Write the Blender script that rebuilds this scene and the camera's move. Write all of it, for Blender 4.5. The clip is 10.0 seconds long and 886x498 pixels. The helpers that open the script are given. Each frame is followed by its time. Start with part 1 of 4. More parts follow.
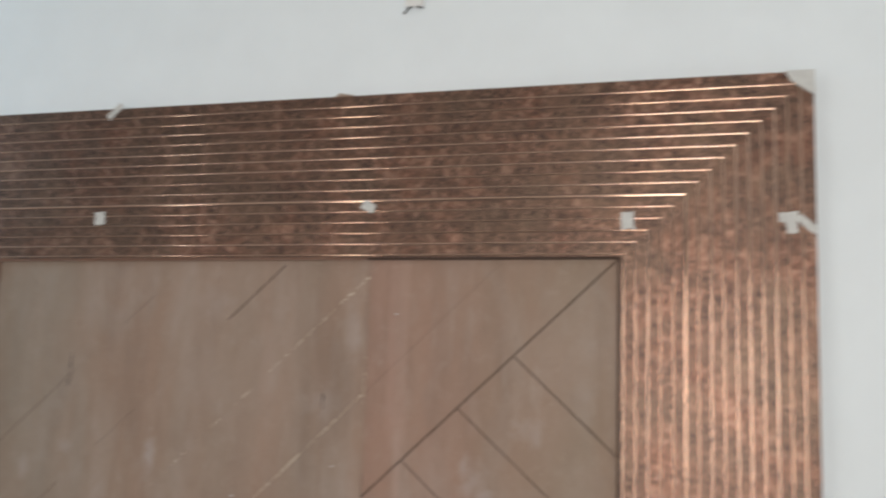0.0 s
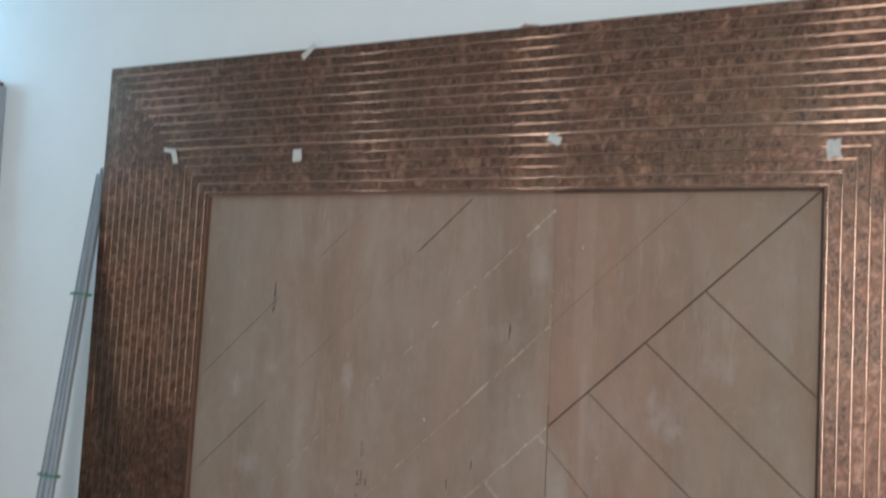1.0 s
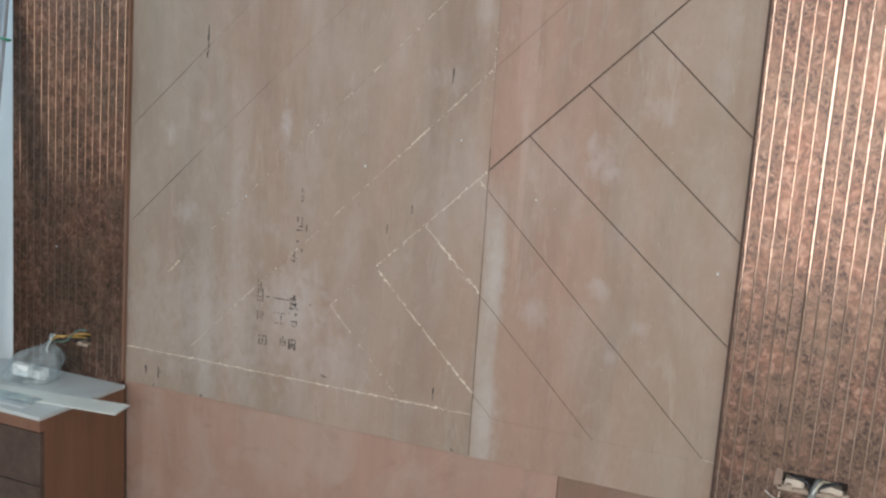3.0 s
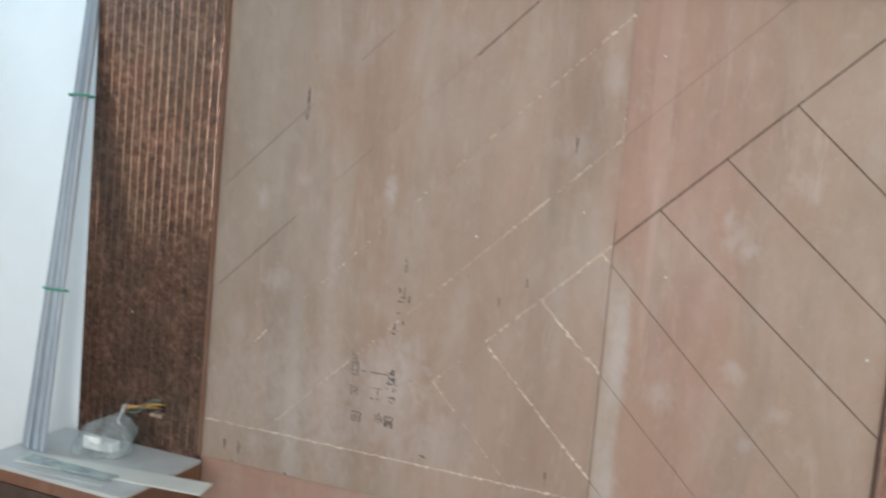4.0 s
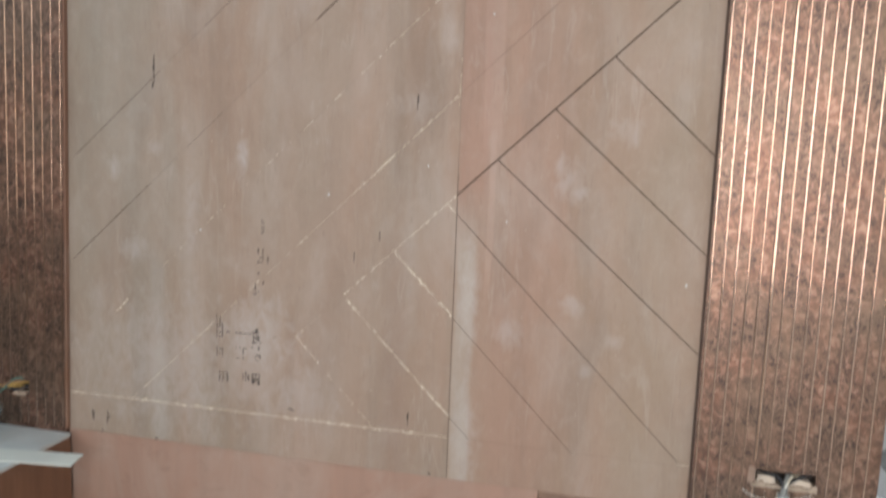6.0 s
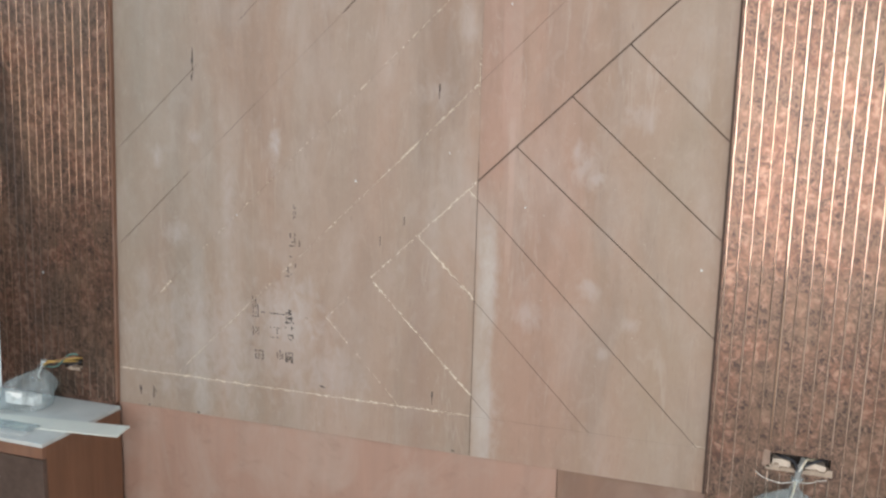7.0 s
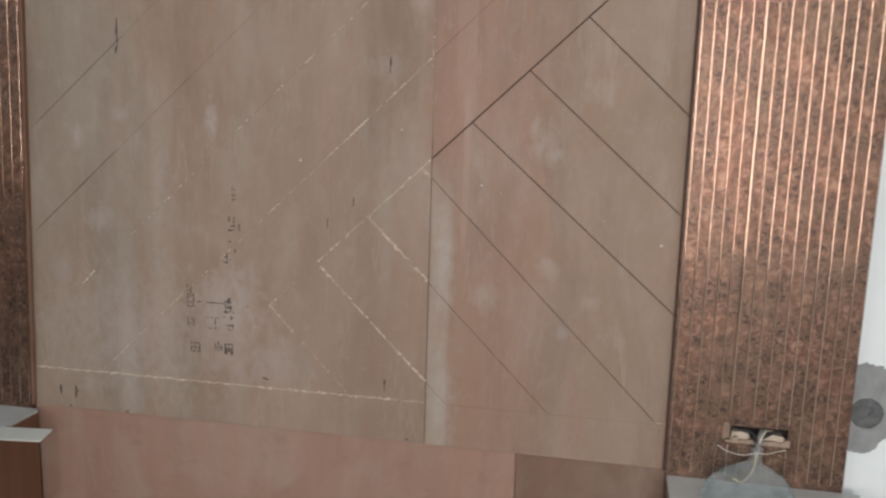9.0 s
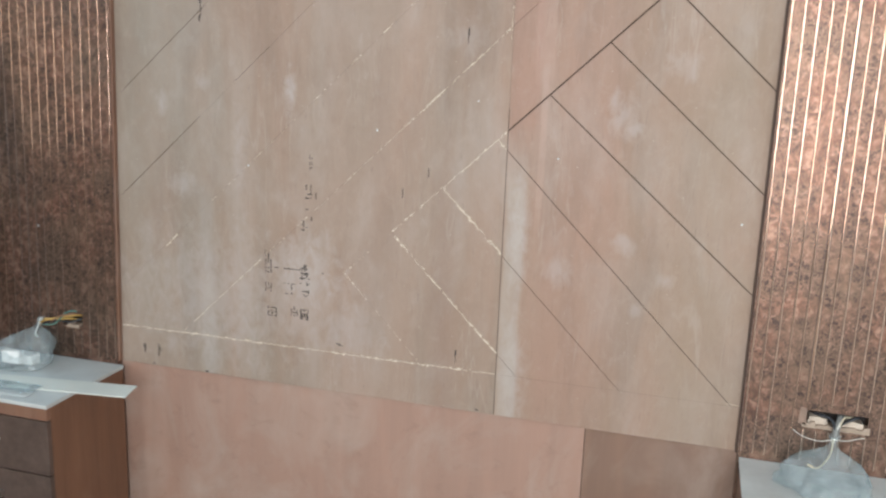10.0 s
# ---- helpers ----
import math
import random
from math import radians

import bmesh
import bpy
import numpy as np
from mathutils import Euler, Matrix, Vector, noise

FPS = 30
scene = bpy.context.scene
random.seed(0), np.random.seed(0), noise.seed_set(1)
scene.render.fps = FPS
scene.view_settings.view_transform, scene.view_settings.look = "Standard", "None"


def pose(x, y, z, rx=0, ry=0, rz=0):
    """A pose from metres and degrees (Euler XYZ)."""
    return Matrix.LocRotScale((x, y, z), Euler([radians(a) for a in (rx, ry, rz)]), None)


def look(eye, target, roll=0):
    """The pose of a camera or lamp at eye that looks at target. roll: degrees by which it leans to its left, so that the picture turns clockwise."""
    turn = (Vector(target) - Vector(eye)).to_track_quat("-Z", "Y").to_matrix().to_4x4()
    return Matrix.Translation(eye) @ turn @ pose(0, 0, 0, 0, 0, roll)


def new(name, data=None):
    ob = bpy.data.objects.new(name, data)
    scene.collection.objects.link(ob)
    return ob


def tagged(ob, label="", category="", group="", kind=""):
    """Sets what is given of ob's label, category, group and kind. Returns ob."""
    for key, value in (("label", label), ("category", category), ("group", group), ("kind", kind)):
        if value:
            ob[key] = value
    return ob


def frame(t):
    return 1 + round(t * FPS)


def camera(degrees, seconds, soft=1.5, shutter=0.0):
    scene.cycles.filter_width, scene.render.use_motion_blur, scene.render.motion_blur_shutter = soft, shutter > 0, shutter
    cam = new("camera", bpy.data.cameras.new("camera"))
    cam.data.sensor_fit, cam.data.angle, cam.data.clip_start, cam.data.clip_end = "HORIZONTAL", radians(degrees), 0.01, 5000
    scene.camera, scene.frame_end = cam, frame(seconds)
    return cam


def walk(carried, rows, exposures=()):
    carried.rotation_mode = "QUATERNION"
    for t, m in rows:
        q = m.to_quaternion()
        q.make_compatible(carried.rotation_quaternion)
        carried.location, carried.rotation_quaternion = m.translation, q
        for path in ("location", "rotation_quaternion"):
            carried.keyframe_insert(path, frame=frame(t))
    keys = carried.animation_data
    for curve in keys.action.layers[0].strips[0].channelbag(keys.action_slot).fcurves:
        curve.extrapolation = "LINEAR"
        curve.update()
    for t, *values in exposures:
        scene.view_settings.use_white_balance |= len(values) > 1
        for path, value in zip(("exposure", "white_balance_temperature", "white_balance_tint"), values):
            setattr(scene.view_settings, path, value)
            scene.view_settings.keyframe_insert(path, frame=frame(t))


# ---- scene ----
cam = camera(52.7, 10.0, soft=2.3, shutter=0.5)
PATH = [
    (0, (1.11, -2.3, 1.747), (0.581, -0.391, 2.023), 1.8),
    (0.2, (1.093, -2.302, 1.767), (0.446, -0.427, 2.015), 2.0),
    (0.5, (1.086, -2.303, 1.690), (0.306, -0.485, 1.977), 3.1),
    (1, (1.095, -2.31, 1.761), (0.193, -0.527, 1.861), 2.6),
    (1.4, (1.081, -2.332, 1.701), (0.184, -0.544, 1.686), 3.0),
    (1.5, (1.086, -2.33, 1.694), (0.188, -0.544, 1.647), 3.1),
    (2, (1.074, -2.34, 1.665), (0.206, -0.548, 1.477), 3.1),
    (2.3, (1.115, -2.327, 1.637), (0.239, -0.547, 1.387), 3.1),
    (2.5, (1.113, -2.344, 1.6), (0.27, -0.552, 1.317), 3.1),
    (2.7, (1.112, -2.328, 1.603), (0.335, -0.518, 1.256), 2.7),
    (3.8, (0.784, -2.29, 1.622), (0.076, -0.435, 1.38), 4.9),
    (4, (0.703, -2.313, 1.636), (-0.024, -0.464, 1.407), 4.6),
    (4.5, (0.589, -2.346, 1.684), (-0.121, -0.485, 1.51), 3.8),
    (5, (0.686, -2.34, 1.706), (-0.018, -0.471, 1.597), 3.2),
    (5.5, (0.787, -2.323, 1.662), (0.256, -0.398, 1.553), 2.5),
    (5.8, (0.822, -2.369, 1.659), (0.331, -0.445, 1.42), 2.1),
    (6, (0.814, -2.397, 1.638), (0.347, -0.476, 1.337), 2.1),
    (6.2, (0.856, -2.41, 1.637), (0.368, -0.508, 1.26), 2.1),
    (7.3, (0.974, -2.459, 1.666), (0.338, -0.586, 1.368), 1.4),
    (7.5, (0.941, -2.479, 1.629), (0.353, -0.584, 1.379), 1.3),
    (7.8, (0.979, -2.442, 1.618), (0.491, -0.52, 1.353), 0.7),
    (8, (0.943, -2.448, 1.626), (0.517, -0.516, 1.328), 0.8),
    (8.2, (0.934, -2.44, 1.595), (0.525, -0.505, 1.296), 0.5),
    (8.5, (0.885, -2.432, 1.579), (0.499, -0.495, 1.262), 1.0),
    (9, (0.761, -2.399, 1.6), (0.393, -0.464, 1.251), 1.7),
    (9.5, (0.705, -2.383, 1.6), (0.28, -0.469, 1.205), 2.2),
    (10, (0.767, -2.389, 1.632), (0.239, -0.511, 1.191), 2.1),
]
# stops, white balance and tint by which the clip's own camera brightens and darkens
EXPOSURES = [
    (0.0, -0.14, 6850, 12), (0.2, -0.12, 6800, 12), (0.5, -0.27, 6650, 9), (1.0, -0.32, 6350, 8), (1.5, -0.24, 6200, 6), (2.0, -0.1, 6150, 6), (2.5, 0.20, 6150, 6),
    (4.0, 0.49, 6350, 8), (4.5, 0.32, 6450, 9), (5.0, 0.11, 6500, 10), (5.5, 0.09, 6550, 11), (6.0, 0.54, 6400, 8), (7.5, 0.70, 6350, 8),
    (7.8, 0.0, 6750, 13), (8.0, -0.17, 6980, 14), (8.5, -0.20, 6920, 14), (9.0, 0.04, 6750, 12), (9.5, 0.76, 6200, 6), (10.0, 0.77, 6200, 6),
]
walk(cam, [(t, look(eye, target, roll)) for t, eye, target, roll in PATH], EXPOSURES)


# ---- light ----
world = bpy.data.worlds.new("sky")
world.use_nodes = True
scene.world = world
wn = world.node_tree.nodes
sky = wn.new("ShaderNodeTexSky")
sky.sky_type, sky.sun_disc = "NISHITA", False
sky.sun_elevation, sky.sun_rotation = radians(35), radians(200)
wn["Background"].inputs["Strength"].default_value = 0.1
world.node_tree.links.new(sky.outputs[0], wn["Background"].inputs["Color"])

# the room: back wall face y = WALL, others around the camera
WALL, X0, X1, Y0, TOP = 0.035, -3.0, 2.9, -4.6, 3.05
# openings: name, wall, from, to, sill, head, watts, colour
OPENINGS = [
    ("window_1", "south", 0.64, 1.80, 0.45, 2.55, 94, (1.0, 0.97, 0.95)),
    ("window_2", "south", -1.69, -1.46, 0.45, 2.55, 22, (1.0, 0.98, 0.96)),
    ("window_3", "west", -4.54, -4.24, 0.90, 2.45, 26, (0.9, 0.95, 1.0)),
    ("window_4", "west", -0.98, -0.28, 2.48, 2.96, 17, (0.40, 0.74, 1.0)),
    ("window_5", "west", -2.05, -1.50, 1.00, 2.45, 3.4, (1.0, 0.93, 0.86)),
]


def window_light(name, wall, a, b, low, high, watts, colour):
    lamp = bpy.data.lights.new("daylight", "AREA")
    lamp.shape, lamp.energy, lamp.color = "RECTANGLE", watts, colour
    lamp.size, lamp.size_y = b - a, high - low
    mid, h = (a + b) / 2, (low + high) / 2
    ob = new("daylight", lamp)
    if wall == "south":
        ob.matrix_world = look((mid, Y0 - 0.05, h), (mid, 0, h))
    else:
        ob.matrix_world = look((X0 - 0.05, mid, h), (0, mid, h))


for opening in OPENINGS:
    window_light(*opening)


# ---- materials ----
class Nodes:
    """A short way to write a node material."""

    def __init__(self, name):
        self.mat = bpy.data.materials.new(name)
        self.mat.use_nodes = True
        self.tree = self.mat.node_tree
        self.bsdf = self.tree.nodes["Principled BSDF"]
        self.coord = self.add("ShaderNodeTexCoord").outputs["Object"]

    def add(self, kind, **props):
        node = self.tree.nodes.new(kind)
        for key, value in props.items():
            setattr(node, key, value)
        return node

    def put(self, a, b):
        if hasattr(a, "is_output") or hasattr(a, "links"):
            self.tree.links.new(a, b)
        else:
            b.default_value = a if not isinstance(a, tuple) or len(a) == len(b.default_value) else (*a, 1.0)

    def scaled(self, scale, turn=(0, 0, 0), base=None):
        node = self.add("ShaderNodeMapping")
        self.put(base or self.coord, node.inputs["Vector"])
        node.inputs["Scale"].default_value = scale
        node.inputs["Rotation"].default_value = turn
        return node.outputs[0]

    def noise(self, scale, detail=4.0, rough=0.55, size=(1, 1, 1), warp=0.0):
        node = self.add("ShaderNodeTexNoise")
        self.put(self.scaled(size), node.inputs["Vector"])
        node.inputs["Scale"].default_value, node.inputs["Detail"].default_value = scale, detail
        node.inputs["Roughness"].default_value, node.inputs["Distortion"].default_value = rough, warp
        return node.outputs["Fac"]

    def ramp(self, fac, *stops):
        node = self.add("ShaderNodeValToRGB")
        self.put(fac, node.inputs[0])
        els = node.color_ramp.elements
        while len(els) < len(stops):
            els.new(0.5)
        for el, (at, c) in zip(els, stops):
            el.position = at
            el.color = (c, c, c, 1) if isinstance(c, (int, float)) else (*c, 1)
        return node.outputs[0]

    def mix(self, fac, a, b, blend="MIX"):
        node = self.add("ShaderNodeMix", data_type="RGBA", blend_type=blend)
        self.put(fac, node.inputs[0])
        self.put(a, node.inputs[6])
        self.put(b, node.inputs[7])
        return node.outputs[2]

    def math(self, op, a, b=0.0):
        node = self.add("ShaderNodeMath", operation=op)
        self.put(a, node.inputs[0])
        self.put(b, node.inputs[1])
        return node.outputs[0]

    def xyz(self):
        node = self.add("ShaderNodeSeparateXYZ")
        self.put(self.coord, node.inputs[0])
        return node.outputs

    def bump(self, height, strength, distance=0.001):
        node = self.add("ShaderNodeBump")
        node.inputs["Strength"].default_value, node.inputs["Distance"].default_value = strength, distance
        self.put(height, node.inputs["Height"])
        self.put(node.outputs[0], self.bsdf.inputs["Normal"])

    def done(self, colour, rough=0.5, metal=0.0, coat=0.0, coat_rough=0.2, spec=0.5):
        ins = self.bsdf.inputs
        self.put(colour, ins["Base Color"])
        self.put(rough, ins["Roughness"])
        self.put(metal, ins["Metallic"])
        ins["Coat Weight"].default_value, ins["Coat Roughness"].default_value = coat, coat_rough
        ins["Specular IOR Level"].default_value = spec
        return self.mat


def smudge(n, x, z, rx, rz, wobble):
    """1 inside a soft, uneven oval on the wall plane, 0 outside."""
    out = n.xyz()
    dx = n.math("DIVIDE", n.math("SUBTRACT", out[0], x), rx)
    dz = n.math("DIVIDE", n.math("SUBTRACT", out[2], z), rz)
    d = n.math("SQRT", n.math("ADD", n.math("MULTIPLY", dx, dx), n.math("MULTIPLY", dz, dz)))
    d = n.math("ADD", d, wobble)
    return n.ramp(d, (0.10, 1.0), (1.20, 0.0))


def plywood(name, tone_a, tone_b, tone_c, spots, bands=()):
    """Bare face veneer, vertical figure, dusty, with dried glue and putty smears."""
    n = Nodes(name)
    broad = n.noise(2.2, 4, 0.55, (2.6, 1, 0.42), 0.35)
    fine = n.noise(7, 4, 0.55, (2.2, 1, 0.30), 0.6)
    grain = n.noise(60, 3, 0.55, (3, 1, 0.08))
    cloud = n.noise(4.5, 4, 0.55, (1, 1, 0.8), 0.3)
    col = n.mix(n.ramp(broad, (0.34, 0.0), (0.66, 1.0)), tone_a, tone_b)
    col = n.mix(n.ramp(fine, (0.40, 0.0), (0.72, 0.45)), col, tone_c)
    col = n.mix(n.math("MULTIPLY", n.ramp(grain, (0.45, 0.0), (0.75, 1.0)), 0.09), col, (0.17, 0.105, 0.075))
    streak = n.noise(3.6, 5, 0.62, (1.5, 1, 0.55), 0.5)
    haze = n.math("MULTIPLY", n.ramp(streak, (0.48, 0.0), (0.66, 1.0)), 0.40)
    col = n.mix(haze, col, (0.372, 0.318, 0.285))
    stain = n.math("MULTIPLY", n.ramp(n.noise(3.4, 5, 0.6, (2.2, 1, 0.45), 0.4), (0.50, 0.0), (0.66, 1.0)), 0.45)
    col = n.mix(stain, col, (0.185, 0.130, 0.100))
    for x, half, low, high, weight, soft, shade in bands:
        out = n.xyz()
        bend = n.math("MULTIPLY", n.math("SUBTRACT", n.noise(3, 3, 0.5, (1, 1, 1)), 0.5), 0.03)
        off = n.math("ABSOLUTE", n.math("ADD", n.math("SUBTRACT", out[0], x), bend))
        across = n.ramp(n.math("DIVIDE", off, half), (1.0 - soft, 1.0), (1.0 + soft * 0.4, 0.0))
        along = n.math("MULTIPLY", n.ramp(n.math("SUBTRACT", out[2], low), (0.0, 0.0), (0.12, 1.0)), n.ramp(n.math("SUBTRACT", high, out[2]), (0.0, 0.0), (0.12, 1.0)))
        col = n.mix(n.math("MULTIPLY", n.math("MULTIPLY", n.math("MULTIPLY", across, along), n.ramp(cloud, (0.3, 0.5), (0.6, 1.0))), weight), col, shade)
    scuff = n.math("MULTIPLY", n.ramp(n.noise(16, 5, 0.65, (1.3, 1, 0.6), 0.5), (0.54, 0.0), (0.72, 1.0)), 0.14)
    col = n.mix(scuff, col, (0.41, 0.365, 0.33))
    rub = n.noise(24, 6, 0.72, (1.1, 1, 0.8), 0.6)
    col = n.mix(n.ramp(rub, (0.50, 0.0), (0.66, 0.13)), col, (0.19, 0.125, 0.09))
    col = n.mix(n.ramp(rub, (0.34, 0.16), (0.46, 0.0)), col, (0.40, 0.32, 0.27))
    hair = n.ramp(n.noise(90, 3, 0.6, (2.2, 1, 0.16), 0.4), (0.62, 0.0), (0.70, 0.22))
    col = n.mix(hair, col, (0.15, 0.10, 0.075))
    mote = n.ramp(n.noise(110, 2, 0.5), (0.715, 0.0), (0.76, 0.5))
    col = n.mix(mote, col, (0.50, 0.45, 0.40))
    vein = n.ramp(n.noise(4.2, 4, 0.55, (2.4, 1, 0.34), 0.5), (0.488, 0.0), (0.500, 0.20), (0.512, 0.0))
    col = n.mix(n.math("MULTIPLY", vein, n.ramp(n.noise(3.1, 3, 0.5), (0.48, 0.0), (0.60, 1.0))), col, (0.45, 0.40, 0.36))
    wobble = n.math("MULTIPLY", n.math("SUBTRACT", n.noise(26, 5, 0.66, (1.2, 1, 0.7), 0.8), 0.5), 2.5)
    total = None
    for x, z, rx, rz, weight in spots:
        s = n.math("MULTIPLY", smudge(n, x, z, rx * 1.15, rz * 1.15, wobble), weight * 0.85)
        total = s if total is None else n.math("MAXIMUM", total, s)
    if total is not None:
        col = n.mix(total, col, (0.445, 0.405, 0.39))
    dark = n.ramp(n.noise(46, 4, 0.6, (1.3, 1, 0.3)), (0.66, 0.0), (0.76, 0.30))
    col = n.mix(dark, col, (0.12, 0.08, 0.06))
    n.bump(n.math("ADD", n.math("MULTIPLY", grain, 0.6), n.math("MULTIPLY", cloud, 0.5)), 0.25, 0.0006)
    return n.done(col, n.ramp(cloud, (0.3, 0.50), (0.7, 0.66)), spec=0.35)


LEFT_SPOTS = [
    (-0.62, 0.84, 0.30, 0.22, 0.36), (-0.36, 0.86, 0.20, 0.16, 0.30),
    (-0.378, 1.490, 0.020, 0.075, 0.60), (-0.740, 1.198, 0.055, 0.050, 0.38), (-0.803, 1.442, 0.022, 0.040, 0.40),
    (-0.660, 1.506, 0.026, 0.032, 0.32), (-0.335, 0.940, 0.120, 0.140, 0.55), (-0.200, 0.800, 0.120, 0.080, 0.36), (-0.212, 0.767, 0.070, 0.040, 0.28),
    (-0.791, 0.675, 0.030, 0.060, 0.30), (-0.619, 0.734, 0.045, 0.100, 0.28), (0.145, 1.662, 0.060, 0.045, 0.25),
    (0.230, 1.850, 0.040, 0.090, 0.22), (-0.197, 1.926, 0.060, 0.060, 0.22), (-0.860, 1.030, 0.040, 0.060, 0.25), (-0.545, 1.300, 0.030, 0.140, 0.28), (-0.560, 0.930, 0.026, 0.120, 0.30),
]
RIGHT_SPOTS = [
    (0.570, 1.467, 0.042, 0.060, 0.36), (0.592, 1.137, 0.034, 0.036, 0.36), (0.422, 1.035, 0.040, 0.050, 0.34),
    (0.715, 1.040, 0.026, 0.026, 0.32), (0.696, 1.614, 0.034, 0.030, 0.24), (0.312, 1.130, 0.030, 0.170, 0.52),
    (0.312, 0.720, 0.040, 0.180, 0.40), (0.640, 0.950, 0.022, 0.022, 0.28), (0.860, 1.700, 0.030, 0.060, 0.2), (0.545, 1.505, 0.018, 0.045, 0.40), (0.600, 1.440, 0.030, 0.020, 0.42), (0.735, 1.600, 0.020, 0.050, 0.30),
]
# bands along the veneer: x, half width, foot, head, weight, softness, colour
LEFT_BANDS = [
    (-0.80, 0.30, 0.4, 2.3, 0.50, 0.8, (0.258, 0.228, 0.188)), (-0.12, 0.26, 0.4, 2.3, 0.45, 0.8, (0.345, 0.250, 0.200)),
    (-0.53, 0.045, 0.5, 1.7, 0.30, 0.5, (0.365, 0.320, 0.280)), (0.10, 0.05, 0.4, 1.35, 0.34, 0.7, (0.215, 0.150, 0.120)),
    (-0.30, 0.06, 0.5, 2.2, 0.22, 0.7, (0.360, 0.275, 0.225)), (-0.66, 0.035, 0.5, 1.25, 0.35, 0.6, (0.355, 0.325, 0.295)),
    (-0.72, 0.03, 0.5, 0.95, 0.35, 0.6, (0.225, 0.185, 0.155)),
]
RIGHT_BANDS = [
    (0.357, 0.030, 1.50, 2.4, 0.62, 0.22, (0.400, 0.270, 0.220)), (0.362, 0.011, 1.12, 1.64, 0.62, 0.35, (0.410, 0.282, 0.230)),
    (0.298, 0.034, 0.3, 1.36, 0.55, 0.35, (0.375, 0.335, 0.292)), (0.400, 0.035, 0.5, 1.20, 0.30, 0.7, (0.315, 0.185, 0.140)),
    (0.86, 0.30, 0.3, 2.5, 0.50, 0.75, (0.272, 0.212, 0.155)), (0.48, 0.17, 0.4, 2.3, 0.32, 0.8, (0.325, 0.200, 0.152)),
    (0.310, 0.05, 1.34, 2.4, 0.42, 0.35, (0.342, 0.200, 0.155)),
]
PLY_LEFT = plywood("plywood_grey", (0.310, 0.206, 0.153), (0.246, 0.192, 0.149), (0.335, 0.255, 0.206), LEFT_SPOTS, LEFT_BANDS)
PLY_RIGHT = plywood("plywood_pink", (0.318, 0.198, 0.147), (0.282, 0.196, 0.145), (0.335, 0.232, 0.180), RIGHT_SPOTS, RIGHT_BANDS)


def copper_laminate():
    """Salmon copper foil with curled dark flecks in loose clusters and broad dull clouds."""
    n = Nodes("copper_laminate")
    base = n.noise(46, 6, 0.70, (1, 1, 0.9), 0.5)
    cloud = n.noise(9, 4, 0.6, (1, 1, 0.9), 0.4)
    broad = n.noise(3.2, 3, 0.55, (1, 1, 1), 0.3)
    fleck = n.noise(105, 4, 0.66, (1, 1, 0.85), 1.2)
    curl = n.noise(62, 3, 0.6, (1, 1, 1), 1.8)
    patch = n.noise(24, 3, 0.6)
    col = n.ramp(base, (0.36, (0.084, 0.043, 0.032)), (0.50, (0.182, 0.095, 0.066)), (0.63, (0.320, 0.190, 0.140)))
    dull = n.math("MULTIPLY", n.ramp(cloud, (0.42, 0.0), (0.64, 1.0)), 0.55)
    col = n.mix(dull, col, (0.150, 0.104, 0.076))
    col = n.mix(n.math("MULTIPLY", n.ramp(broad, (0.45, 0.0), (0.62, 1.0)), 0.40), col, (0.150, 0.112, 0.080))
    loose = n.ramp(n.math("ADD", patch, n.math("MULTIPLY", n.math("SUBTRACT", cloud, 0.5), 0.9)), (0.41, 0.0), (0.55, 1.0))
    small = n.math("MULTIPLY", n.ramp(fleck, (0.49, 0.0), (0.57, 0.95)), loose)
    large = n.math("MULTIPLY", n.ramp(curl, (0.52, 0.0), (0.60, 0.80)), n.ramp(patch, (0.40, 0.0), (0.54, 1.0)))
    col = n.mix(large, col, (0.085, 0.056, 0.044))
    col = n.mix(small, col, (0.055, 0.036, 0.030))
    n.bump(n.math("ADD", base, n.math("MULTIPLY", fleck, 0.5)), 0.14, 0.0005)
    return n.done(col, n.ramp(base, (0.3, 0.36), (0.7, 0.48)), 0.74, coat=0.03, coat_rough=0.3)


def rose_gold():
    n = Nodes("rose_gold_strip")
    info = n.add("ShaderNodeObjectInfo").outputs["Random"]
    col = n.mix(info, (0.56, 0.37, 0.27), (0.74, 0.52, 0.40))
    wear = n.noise(60, 3, 0.5, (1, 1, 1))
    return n.done(col, n.math("ADD", n.math("MULTIPLY", info, 0.05), n.ramp(wear, (0.3, 0.065), (0.75, 0.14))), 1.0)


def plain(name, colour, rough=0.6, metal=0.0, vary=0.12, scale=20.0, size=(1, 1, 1), bump=0.1, spec=0.5):
    n = Nodes(name)
    f = n.noise(scale, 4, 0.6, size)
    g = n.noise(scale * 6, 3, 0.6, size)
    dark = tuple(c * (1 - 2 * vary) for c in colour)
    col = n.mix(n.ramp(f, (0.3, 0.0), (0.7, 1.0)), dark, colour)
    col = n.mix(n.math("MULTIPLY", g, vary), col, dark)
    n.bump(n.math("ADD", f, n.math("MULTIPLY", g, 0.4)), bump, 0.001)
    return n.done(col, n.ramp(f, (0.3, max(0.02, rough - 0.06)), (0.7, min(1.0, rough + 0.06))), metal, spec=spec)


